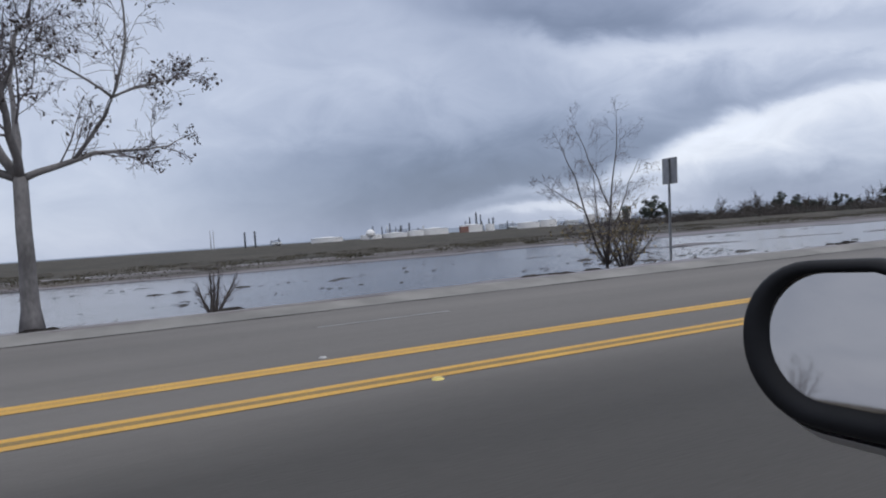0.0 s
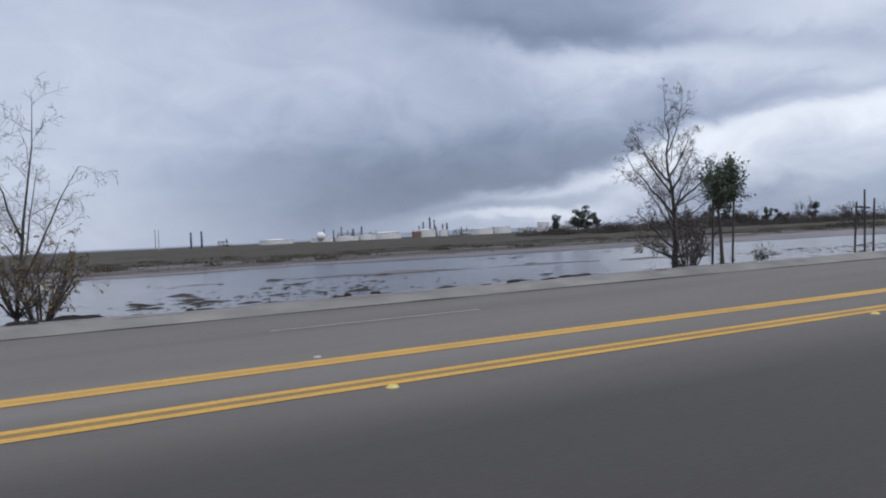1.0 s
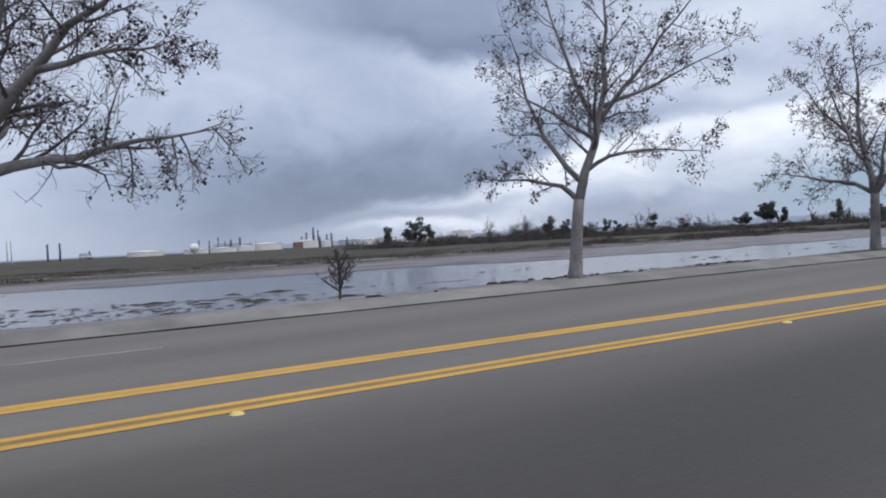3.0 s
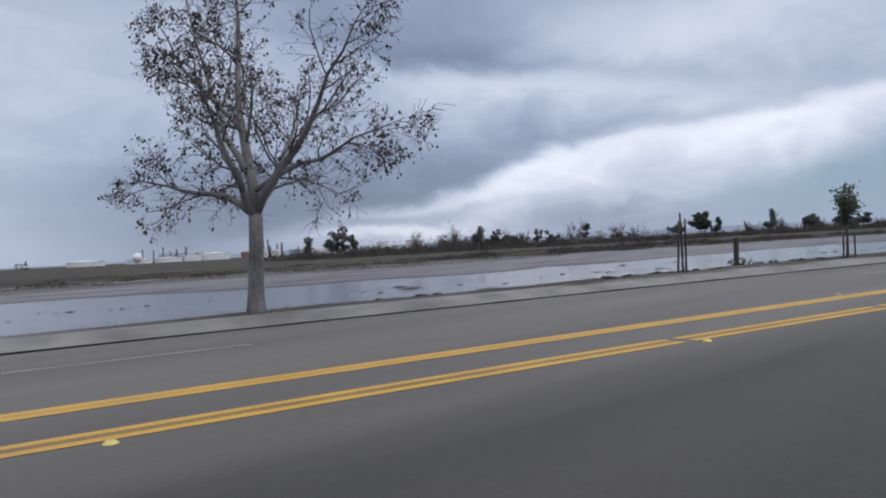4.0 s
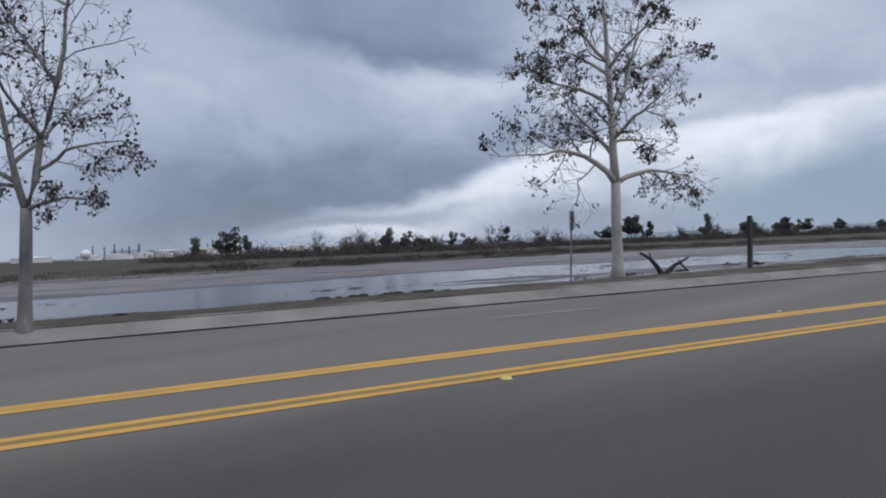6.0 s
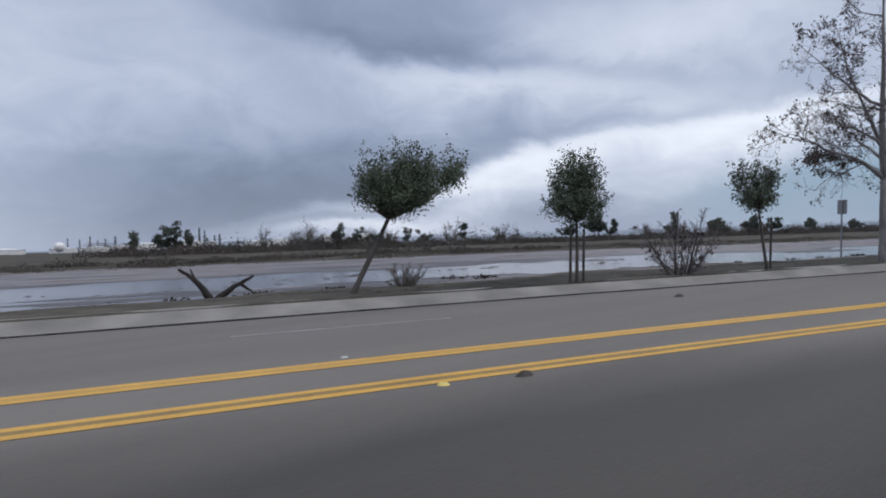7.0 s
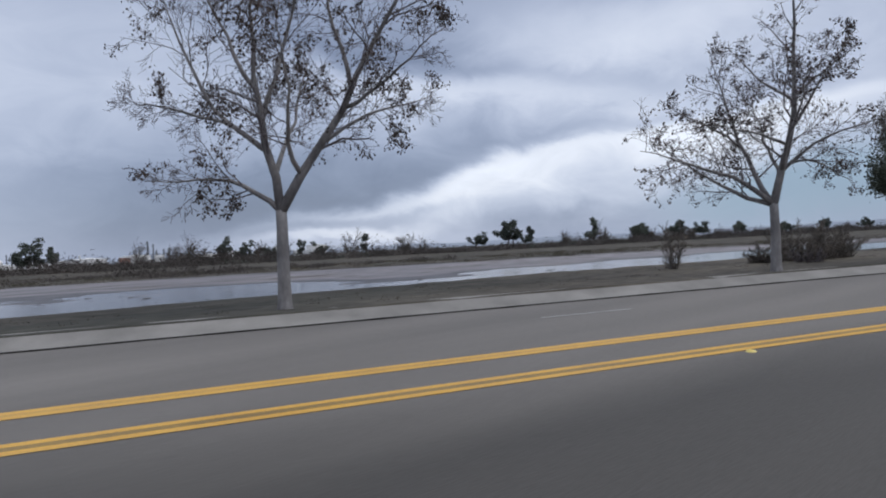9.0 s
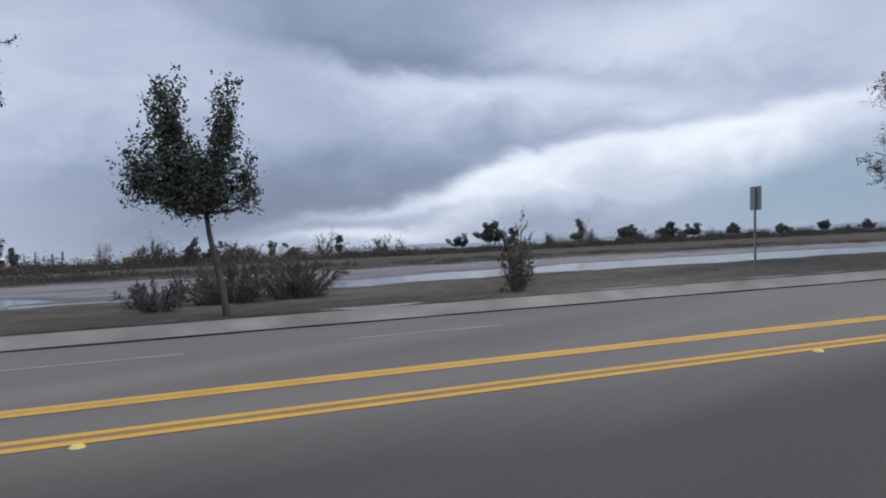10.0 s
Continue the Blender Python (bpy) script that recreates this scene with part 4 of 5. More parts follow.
def broken_branch(x, y, z, seed, length, label, rz=0.0):
    rng = random.Random(seed)
    thing = empty("fallen_branch", x, y, z, label, "branch", "fallen branches", rz)
    V, F, TV, TF, tips = [], [], [], [], []
    for az, e0, e1, ln, r in ((160, 62, 40, 1.0, 0.16), (345, 48, 26, 1.0, 0.15), (350, -30, -40, 0.42, 0.07), (200, 50, 70, 0.30, 0.06)):
        start = Vector((0, 0, 0)) if r > 0.1 else V[9 * 5 if az == 200 else -9 * 4].copy()
        pts = limb_path(rng, start, az, e0, e1, length * ln)
        n = len(pts) - 1
        tube(pts, [r * (1 - 0.72 * k / n) for k in range(n + 1)], 9, V, F)
        ramify(rng, pts, 0.05, length * 0.34 * ln, 0, [(4, 0.8, 0.8, 0.55), (3, 0.5, 0.7, 0.3)], TV, TF, tips)
    mesh_ob("limb", V, F, MUD, thing, "wet black broken limbs", smooth=True)
    stuff(mesh_ob("brushwood", TV, TF, TWIG, thing))
    return thing


def debris_field():
    """Mud clods, mats of reed and floating litter on the flood."""
    rng = random.Random(91)
    V, F = [], []
    spots = [(71, 26, 150), (75, 23, 150), (79, 20, 150), (83, 19, 90), (31, 19, 90), (35, 22, 90), (38, 21, 60), (12, 24, 60), (16, 32, 60), (33, 23, 110), (38, 27, 90), (44, 33, 50), (30, 36, 40), (62, 22, 60), (70, 21, 70), (85, 26, 40), (100, 30, 40), (112, 26, 40), (126, 26, 50),
             (135, 33, 50), (150, 30, 60), (162, 33, 50), (172, 38, 70), (180, 40, 60), (190, 36, 60), (200, 40, 40), (208, 31, 50), (220, 40, 40), (150, 50, 60), (110, 48, 50), (60, 45, 50), (5, 40, 40)]
    for cx, cy, n in spots:
        for k in range(n * 3 // 5):
            x, y = rng.gauss(cx, 4.0), cy + 9 + rng.gauss(0, 1.4)
            if y < along(x, VERGE) + 1.8:
                continue
            r = rng.uniform(0.03, 0.16) * (1 + 2.2 * (rng.random() ** 8))
            b = len(V)
            m = 7
            for j in range(m):
                a = 6.283 * j / m
                q = r * rng.uniform(0.6, 1.2)
                V.append((x + 2.4 * q * math.cos(a), y + 0.7 * q * math.sin(a), WATER_Z - 0.02))
            V.append((x + rng.gauss(0, 0.2 * r), y, WATER_Z + r * rng.uniform(0.06, 0.30)))
            F.extend((b + j, b + (j + 1) % m, b + m) for j in range(m))
    ob = mesh_ob("flood_debris", bent(V), F, MUD)
    tagged(ob, "dark clods and reed litter stranded in the flood", "debris", kind="stuff")


def verge_mud():
    """Low ragged ridges of mud and weeds that the flood left along the verge."""
    rng = random.Random(17)
    V, F = [], []
    for k in range(2600):
        x = rng.uniform(58, 150) if k % 5 else rng.uniform(-10, 58)
        e = along(x, VERGE)
        y = e + rng.gauss(0.6, 0.9)
        if y < 14.45 or noise.noise(Vector((x * 0.16, y * 0.5, 2.0))) < 0.05:
            continue
        z = max(ground_z(x, y), WATER_Z)
        long, wide, tall = rng.uniform(0.08, 0.45), rng.uniform(0.04, 0.13), rng.uniform(0.01, 0.06)
        b, m = len(V), 9
        for j in range(m):
            a = 6.283 * j / m
            q = rng.uniform(0.55, 1.2)
            V.append((x + long * q * math.cos(a), y + wide * q * math.sin(a), z - 0.03))
        for j in range(m):
            v = V[b + j]
            V.append((x + (v[0] - x) * 0.5, y + (v[1] - y) * 0.5, z + tall * rng.uniform(0.4, 1.2)))
        F.extend((b + j, b + (j + 1) % m, b + m + (j + 1) % m, b + m + j) for j in range(m))
        F.append(tuple(range(b + m, b + 2 * m)))
    ob = mesh_ob("verge_mud", bent(V), F, MUD)
    tagged(ob, "dark ragged mud left along the road's verge", "mud", kind="stuff")


def road_scrap(x, y, seed, r, label):
    rng = random.Random(seed)
    V = []
    for j in range(9):
        a = 6.283 * j / 9
        q = r * rng.uniform(0.6, 1.2)
        V.append((1.5 * q * math.cos(a), 0.7 * q * math.sin(a), 0.002))
    for j in range(9):
        v = V[j]
        V.append((v[0] * 0.55, v[1] * 0.55, 0.03 + rng.uniform(0, 0.03)))
    F = [(j, (j + 1) % 9, 9 + (j + 1) % 9, 9 + j) for j in range(9)] + [tuple(range(9, 18))]
    ob = mesh_ob("road_debris", V, F, DARK_BARK)
    ob.matrix_basis = on_road(x, y, 0.0, 0, 0, rng.uniform(-20, 20))
    tagged(ob, label, "debris", "scraps on the road")


# ---------------------------------------------------------------- refinery
def storage_tank(x0, x1, y, top, seed):
    r = (x1 - x0) / 2
    thing = empty("storage_tank", (x0 + x1) / 2, y + r, -1.8, "broad white painted storage tank of the refinery", "storage tank", "refinery tanks", far=True)
    bm = bmesh.new()
    bmesh.ops.create_cone(bm, cap_ends=True, segments=40, radius1=r, radius2=r, depth=top + 1.8, matrix=pose(0, 0, (top + 1.8) / 2))
    part("shell", bm, TANK_WHITE, thing)
    bm = bmesh.new()
    bmesh.ops.create_cone(bm, cap_ends=True, segments=40, radius1=r * 1.01, radius2=0.3, depth=r * 0.07, matrix=pose(0, 0, top + 1.8 + r * 0.035))
    part("roof", bm, TANK_WHITE, thing)
    bm = bmesh.new()
    bmesh.ops.create_cone(bm, cap_ends=False, segments=40, radius1=r * 1.015, radius2=r * 1.015, depth=0.5, matrix=pose(0, 0, top + 1.0))
    part("wind_girder", bm, PALE_WALL, thing)
    n = 14
    for k in range(n):
        bm = bmesh.new()
        a = -1.9 + 0.9 * k / n
        box(bm, (1.4, 1.0, 0.2), pose(math.cos(a) * (r + 0.5), math.sin(a) * (r + 0.5), 0.3 + (top + 1.4) * k / n, 0, 0, math.degrees(a)))
        part("stair_landing", bm, PALE_WALL, thing)
    return thing


def stack(x, y, top, r, seed, lattice=False, steel=None):
    rng = random.Random(seed)
    thing = empty("refinery_stack", x, y, -1.8, "slim steel refinery stack" if not lattice else "guyed lattice flare stack", "stack", "refinery stacks", far=True)
    V, F = [], []
    tube([Vector((0, 0, 0)), Vector((0, 0, top * 0.5)), Vector((0, 0, top))], [r * 1.1, r, r * 0.85], 10, V, F)
    mesh_ob("shaft", V, F, steel or STEEL_DARK, thing, smooth=True)
    for k in range(3):
        bm = bmesh.new()
        h = top * (0.45 + 0.22 * k)
        bmesh.ops.create_cone(bm, cap_ends=True, segments=12, radius1=r * 1.9, radius2=r * 1.9, depth=0.6, matrix=pose(0, 0, h))
        part("platform", bm, steel or STEEL_DARK, thing)
    if lattice:
        V, F = [], []
        s = r * 2.2
        legs = [Vector((s * math.cos(2.09 * k), s * math.sin(2.09 * k), 0)) for k in range(3)]
        n = 8
        for k in range(3):
            a, b = legs[k], legs[(k + 1) % 3]
            tube([a, a * 0.5 + Vector((0, 0, top * 0.95))], [0.3, 0.22], 4, V, F)
            for j in range(n):
                f, g = j / n, (j + 1) / n
                tube([a * (1 - f / 2) + Vector((0, 0, top * 0.95 * f)), b * (1 - g / 2) + Vector((0, 0, top * 0.95 * g))], [0.18, 0.18], 3, V, F)
        mesh_ob("lattice", V, F, steel or STEEL_DARK, thing)
    return thing


def water_sphere(x, y, top, r):
    thing = empty("water_tower", x, y, -1.8, "white spherical elevated tank on a pale stem", "water tower", far=True)
    bm = bmesh.new()
    bmesh.ops.create_uvsphere(bm, u_segments=28, v_segments=18, radius=r, matrix=pose(0, 0, top - r) @ Matrix.Diagonal((1, 1, 0.92, 1)))
    part("sphere", bm, TANK_WHITE, thing, smooth=True)
    V, F = [], []
    tube([Vector((0, 0, 0)), Vector((0, 0, 0.6)), Vector((0, 0, top - 2 * r)), Vector((0, 0, top - 1.7 * r))], [r * 0.55, r * 0.36, r * 0.32, r * 0.5], 16, V, F)
    mesh_ob("stem", V, F, PALE_WALL, thing, smooth=True)
    bm = bmesh.new()
    bmesh.ops.create_cone(bm, cap_ends=False, segments=28, radius1=r * 1.02, radius2=r * 1.02, depth=0.2, matrix=pose(0, 0, top - r))
    part("walkway", bm, PALE_WALL, thing)


def process_unit(x, y, w, h, seed):
    """Open steel frame with vessels and pipes."""
    rng = random.Random(seed)
    thing = empty("process_unit", x, y, -1.8, "open steel refinery process frame with columns and pipes", "refinery unit", "refinery units", far=True)
    V, F = [], []
    n = max(2, int(w / 7))
    for k in range(n + 1):
        for dy in (0, 10):
            tube([Vector((k * w / n - w / 2, dy, 0)), Vector((k * w / n - w / 2, dy, h * rng.uniform(0.7, 1.0)))], [0.4, 0.35], 4, V, F)
    for lv in (0.35, 0.62, 0.85):
        for dy in (0, 10):
            tube([Vector((-w / 2, dy, h * lv)), Vector((w / 2, dy, h * lv))], [0.5, 0.5], 4, V, F)
    stuff(mesh_ob("frame", V, F, STEEL_DARK, thing))
    for k in range(max(2, n // 2)):
        V, F = [], []
        px, top, r = rng.uniform(-w / 2, w / 2), h * rng.uniform(0.8, 1.45), rng.uniform(1.0, 2.2)
        tube([Vector((px, 2, 0)), Vector((px, 2, top)), Vector((px, 2, top + r * 0.6))], [r, r, r * 0.3], 10, V, F)
        mesh_ob("column", V, F, rng.choice((STEEL_DARK, PALE_WALL)), thing, smooth=True)
    for k in range(2):
        V, F = [], []
        px, r = rng.uniform(-w / 2, w / 2), rng.uniform(1.4, 2.2)
        tube([Vector((px - 6, -3, 4)), Vector((px + 6, -3, 4))], [r, r], 10, V, F)
        tube([Vector((px - 4, -3, 0)), Vector((px - 4, -3, 4))], [0.3, 0.3], 6, V, F)
        tube([Vector((px + 4, -3, 0)), Vector((px + 4, -3, 4))], [0.3, 0.3], 6, V, F)
        mesh_ob("drum", V, F, PALE_WALL, thing, smooth=True)


def plant_shed(x, y, w, h, mat, label):
    thing = empty("plant_building", x, y, -1.8, label, "building", "refinery buildings", far=True)
    bm = bmesh.new()
    box(bm, (w, 7, h + 0.2), pose(0, 0, (h + 0.2) / 2))
    part("wall", bm, mat, thing)
    V = [(-w / 2 - .3, -3.8, h + .2), (w / 2 + .3, -3.8, h + .2), (w / 2 + .3, 3.8, h + .2), (-w / 2 - .3, 3.8, h + .2), (-w / 2 - .3, 0, h + 1.1), (w / 2 + .3, 0, h + 1.1)]
    mesh_ob("roof", V, [(0, 1, 5, 4), (2, 3, 4, 5), (0, 4, 3), (1, 2, 5), (0, 3, 2, 1)], PALE_WALL, thing)
    bm = bmesh.new()
    box(bm, (1.6, 0.1, 2.2), pose(w * 0.2, -3.56, 1.2))
    part("door", bm, STEEL_DARK, thing)
    for k in range(3):
        bm = bmesh.new()
        box(bm, (1.2, 0.1, 0.9), pose(-w * 0.4 + 1.9 * k, -3.56, 1.9))
        part("window", bm, STEEL_DARK, thing)


def hills():
    V, F = [], []
    n = 90
    for k in range(n):
        a = radians(-25 + 125 * k / (n - 1))
        h = 24 + 22 * noise.noise(Vector((a * 5.0, 1.0, 0))) + 8 * noise.noise(Vector((a * 23.0, 4.0, 0)))
        h *= min(1.0, max(0.15, (math.degrees(a) - 5) / 40))
        for r, z in ((3400, -3.0), (3800, max(h, 4.0)), (4250, -3.0)):
            V.append((r * math.sin(a), r * math.cos(a), z))
    for k in range(n - 1):
        for j in range(2):
            F.append((3 * k + j, 3 * k + 3 + j, 3 * k + 4 + j, 3 * k + 1 + j))
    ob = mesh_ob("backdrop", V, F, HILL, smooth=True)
    tagged(ob, "low hills on the horizon, painted in blue-grey haze", "hills", kind="structure")


# ---------------------------------------------------------------- build: setting
ground()
flood()
road()
markings()
markers()
hills()

# ---------------------------------------------------------------- build: roadside trees
AROUND = [(95, 45, 52, 4.2, 0.0), (265, 48, 52, 3.8, 0.0)]
sycamore(4.76, 15.43, 0.06, 11, 2.8, 9.5, 4.2, [(0, 22, 12, 3.0, 0.0), (0, 62, 88, 4.6, (0, 0.32)), (0, 30, 14, 1.7, (1, 0.30)), (180, 60, 66, 4.6, 0.0), (180, 30, 20, 3.6, 0.0), (20, 70, 82, 4.4, (3, 0.2)), (270, 55, 60, 4.0, 0.0), (90, 55, 60, 4.2, 0.0), (180, 35, 20, 2.4, (1, 0.3))],
         trunk_r=0.16, leaves=900, face=0, twigs=0.85, tilt=-0.015)
sycamore(69.31, 15.36, 0.04, 23, 2.62, 10.5, 4.6, [(180, 52, 6, 5.0, 0.0), (175, 62, 62, 5.2, 0.0), (200, 80, 86, 6.0, 0.0), (20, 66, 76, 6.0, 0.0), (0, 47, 36, 6.6, 0.0), (28, 20, 10, 5.0, 0.0), (0, 8, 14, 2.8, (4, 0.4)), (180, 38, 58, 3.4, (0, 0.3)), (150, 30, 16, 3.6, (1, 0.15)),
         (185, 20, 12, 2.8, (1, 0.35))] + AROUND, trunk_r=0.225, tilt=0.075, leaves=2600, twigs=1.08, face=-40)
sycamore(83.30, 15.04, 0.04, 31, 2.15, 9.8, 3.6, [(0, 76, 86, 7.2, 0.0), (180, 44, 2, 2.9, 0.0), (180, 45, 76, 5.2, (0, 0.07)), (0, 34, -8, 3.5, (0, 0.11)), (180, 66, 72, 4.8, (0, 0.30)), (0, 54, 56, 5.0, (0, 0.30)), (0, 22, 24, 3.8, (0, 0.36)), (90, 42, 46, 3.6, (0, 0.22)), (270, 42, 46, 3.4, (0, 0.2)),
         (200, 30, 28, 3.2, (0, 0.24))], trunk_r=0.18, tilt=0.05, leaves=2300, face=-42, twigs=0.9)
sycamore(96.93, 15.04, 0.04, 47, 2.15, 9.5, 3.6, [(170, 80, 86, 6.4, 0.0), (180, 30, 8, 3.6, 0.0), (180, 60, 70, 5.0, (0, 0.12)), (0, 50, 52, 5.0, 0.0), (0, 28, 14, 4.0, (0, 0.08)), (180, 40, 55, 3.6, (0, 0.3))] + AROUND, trunk_r=0.18, leaves=2900, droop=0.7, face=-50, twigs=0.95)
sycamore(135.75, 14.00, 0.08, 53, 2.1, 7.2, 2.3, [(190, 78, 74, 4.2, 0.0), (0, 66, 84, 4.9, 0.0), (180, 30, 48, 2.9, (0, 0.12)), (180, 8, 4, 1.9, (0, 0.1)), (0, 34, 4, 2.1, (1, 0.14)), (0, 14, 0, 1.4, 0.0), (180, 40, 50, 2.2, (1, 0.45)), (90, 45, 45, 2.4, (0, 0.2)), (270, 45, 45, 2.2, (1, 0.25)), (180, 30, 40, 1.6, (1, 0.7))],
         trunk_r=0.115, tilt=0.03, leaves=1300, twigs=0.76, face=-52, label="slender leafless sycamore leaning over the verge")
sycamore(150.57, 16.53, 0.12, 61, 2.85, 11.0, 4.6, [(190, 88, 86, 8.0, 0.0), (0, 24, -10, 3.6, 0.0), (180, 36, -6, 4.6, 0.0), (0, 18, -20, 2.4, (0, 0.15)), (180, 46, 30, 3.6, (0, 0.10)), (0, 70, 74, 5.0, (0, 0.18)), (180, 30, 14, 3.4, (0, 0.28)), (0, 40, 12, 2.9, (0, 0.30)), (0, 35, 10, 2.6, (5, 0.4)), (180, 35, 20, 3.0, (0, 0.45)),
         (80, 30, 10, 3.6, (0, 0.12)), (260, 30, 10, 3.4, (0, 0.16)), (100, 40, 25, 3.0, (0, 0.4)), (280, 40, 25, 3.0, (0, 0.42))], trunk_r=0.17, leaves=11000, clump=0.12, bark=PALE_BARK, droop=0.9, size=0.085, twigs=0.72, face=-2,
         label="tall pale-barked tree with hanging withered leaves beside the kerb")
sycamore(180.52, 14.80, 0.08, 79, 2.8, 11.0, 4.7, [(180, 88, 90, 8.0, 0.0), (180, 34, 16, 4.0, 0.0), (0, 6, 8, 3.4, -0.15), (0, 46, -2, 4.2, 0.0), (180, 46, 14, 3.0, (0, 0.13)), (180, 60, 72, 4.6, (0, 0.12)), (0, 66, 76, 5.0, (0, 0.12)), (0, 40, 50, 4.4, (0, 0.10)), (0, 24, 6, 2.2, (3, 0.4)), (180, 20, -10, 2.0, (1, 0.2)),
         (90, 35, 25, 3.8, (0, 0.08)), (270, 35, 25, 3.6, (0, 0.1)), (150, 40, 45, 3.4, (0, 0.3)), (330, 40, 45, 3.4, (0, 0.3))], trunk_r=0.155, leaves=8200, clump=0.2, twigs=0.92, size=0.085, droop=0.6, face=-22,
         label="tall straight leafless sycamore with a wide layered crown")
sycamore(203.14, 14.92, 0.08, 83, 2.15, 10.0, 4.2, [(180, 72, 86, 6.4, 0.0), (0, 58, 60, 7.2, 0.0), (180, 46, 2, 2.9, 0.0), (180, 40, 68, 4.8, (0, 0.20)), (180, 26, 12, 2.4, (3, 0.2)), (0, 30, 18, 2.6, (1, 0.22)), (0, 26, 36, 2.6, (1, 0.34)), (20, 70, 84, 4.6, (0, 0.3)), (180, 60, 70, 4.0, (0, 0.4)), (170, 75, 84, 4.0, (1, 0.4)),
         (90, 42, 48, 4.0, (0, 0.12)), (270, 44, 48, 3.8, (1, 0.12))], trunk_r=0.14, leaves=8500, clump=0.1, droop=0.85, size=0.075, twigs=0.95, face=-28)
sycamore(216.28, 14.50, 0.08, 97, 1.98, 10.0, 4.2, [(0, 74, 88, 7.6, 0.0), (180, 18, 34, 3.5, 0.0), (180, 42, 16, 4.2, 0.0), (180, 66, 70, 4.6, 0.0), (-15, 52, 14, 3.3, (0, 0.12)), (0, 30, -30, 2.0, (0, 0.14)), (180, 34, 50, 2.4, (0, 0.38)), (-20, 34, 40, 2.0, (0, 0.4)), (180, 40, 30, 2.4, (3, 0.4)), (90, 42, 46, 3.8, (0, 0.1)), (270, 44, 46, 3.6, (0, 0.12)),
         (-25, 45, 58, 2.8, (0, 0.28)), (180, 30, 20, 2.4, (0, 0.22))], trunk_r=0.145, leaves=2600, face=-36, twigs=0.80)
sycamore(243.29, 15.90, 0.08, 101, 2.3, 9.5, 3.8, [(170, 82, 86, 6.2, 0.0), (180, 36, 24, 2.2, 0.0), (180, 62, 72, 3.8, 0.0), (0, 50, 50, 5.0, 0.0), (0, 25, 12, 3.8, 0.0)] + AROUND, trunk_r=0.17, leaves=900, face=-50)

leafy_tree(43.60, 15.46, 0.05, 5, 1.6, [(0.05, 0, 2.35, 0.72, 0.7, 0.85)], 5200, "young staked evergreen tree with a narrow crown")
leafy_tree(55.10, 15.05, 0.05, 6, 0.9, [(0, 0, 1.55, 1.60, 1.3, 1.25), (-0.95, 0, 1.3, 0.85, 1.0, 1.0), (-0.30, 0, 2.75, 0.45, 0.5, 0.75), (0.55, 0, 2.75, 0.50, 0.6, 0.80), (1.1, 0, 1.8, 0.75, 0.8, 1.1), (-0.9, 0, 0.62, 0.85, 0.8, 0.36), (0.5, 0, 0.55, 1.0, 0.8, 0.36)], 27000,
           "broad dark green evergreen shrub reaching the ground", trunk_r=0.06, name="shrub", category="shrub", stems=5, group="evergreen shrubs", size=0.085)
leafy_tree(118.02, 15.13, 0.05, 7, 1.2, [(0, 0, 2.0, 0.40, 0.4, 0.72)], 2300, "slim young evergreen tree tied between stakes", size=0.085)
leafy_tree(162.80, 15.00, 0.08, 8, 2.0, [(1.20, 0, 2.35, 1.15, 1.0, 0.62), (2.40, 0, 2.82, 0.72, 0.6, 0.42), (0.55, 0, 2.55, 0.55, 0.6, 0.72), (1.45, 0, 2.85, 0.7, 0.6, 0.50)], 14500,
           "leaning evergreen tree with a wind-swept crown", slant=0.50, trunk_r=0.075, size=0.062)
leafy_tree(168.34, 14.40, 0.08, 9, 1.6, [(-0.05, 0, 2.15, 0.88, 0.8, 0.80), (0, 0, 2.70, 0.62, 0.6, 0.55)], 10500, "round young evergreen tree on a staked trunk", trunk_r=0.05, size=0.062)
leafy_tree(174.97, 14.50, 0.08, 10, 1.9, [(-0.55, 0, 2.20, 0.80, 0.7, 0.46), (-1.05, 0, 2.70, 0.36, 0.35, 0.48), (0.05, 0, 2.72, 0.38, 0.35, 0.48), (-0.5, 0, 2.75, 0.40, 0.35, 0.46)], 4600,
           "young evergreen tree with a ragged crown on a slim trunk", slant=-0.14, trunk_r=0.05, size=0.072)
leafy_tree(222.18, 14.65, 0.08, 12, 2.15, [(-1.15, 0, 3.70, 0.36, 0.4, 1.22), (-0.12, 0, 3.65, 0.30, 0.35, 1.22), (-0.68, 0, 2.52, 1.05, 0.9, 0.46), (0.32, 0, 2.75, 0.26, 0.3, 0.62), (-1.62, 0, 2.85, 0.34, 0.35, 0.72), (-0.65, 0, 2.95, 0.55, 0.5, 0.35)], 15000,
           "dark evergreen tree with a twin-peaked crown", slant=-0.10, trunk_r=0.075, size=0.075, mat=DEEP_LEAF)

sycamore(25.50, 25.42, -0.85, 14, 0.25, 8.0, 4.0, [(180, 68, 72, 6.3, 0.0), (0, 84, 87, 6.7, 0.0), (180, 30, 34, 2.6, (0, 0.42)), (180, 66, 74, 4.4, (1, 0.36)), (0, 74, 66, 5.0, 0.0), (0, 55, 66, 2.8, 0.0), (180, 40, 52, 2.4, 0.0), (0, 36, 48, 2.2, 0.0), (90, 66, 74, 5.0, 0.0), (270, 60, 70, 3.4, 0.0)],
         trunk_r=0.085, leaves=1300, bark=DARK_BARK, lean=0.02, size=0.11, twigs=0.72, group="bare willows", leaf_mat=YELLOW_LEAF, leaf_below=3.2, face=-21, label="tall bare multi-stemmed willow with yellow leaves at its foot")
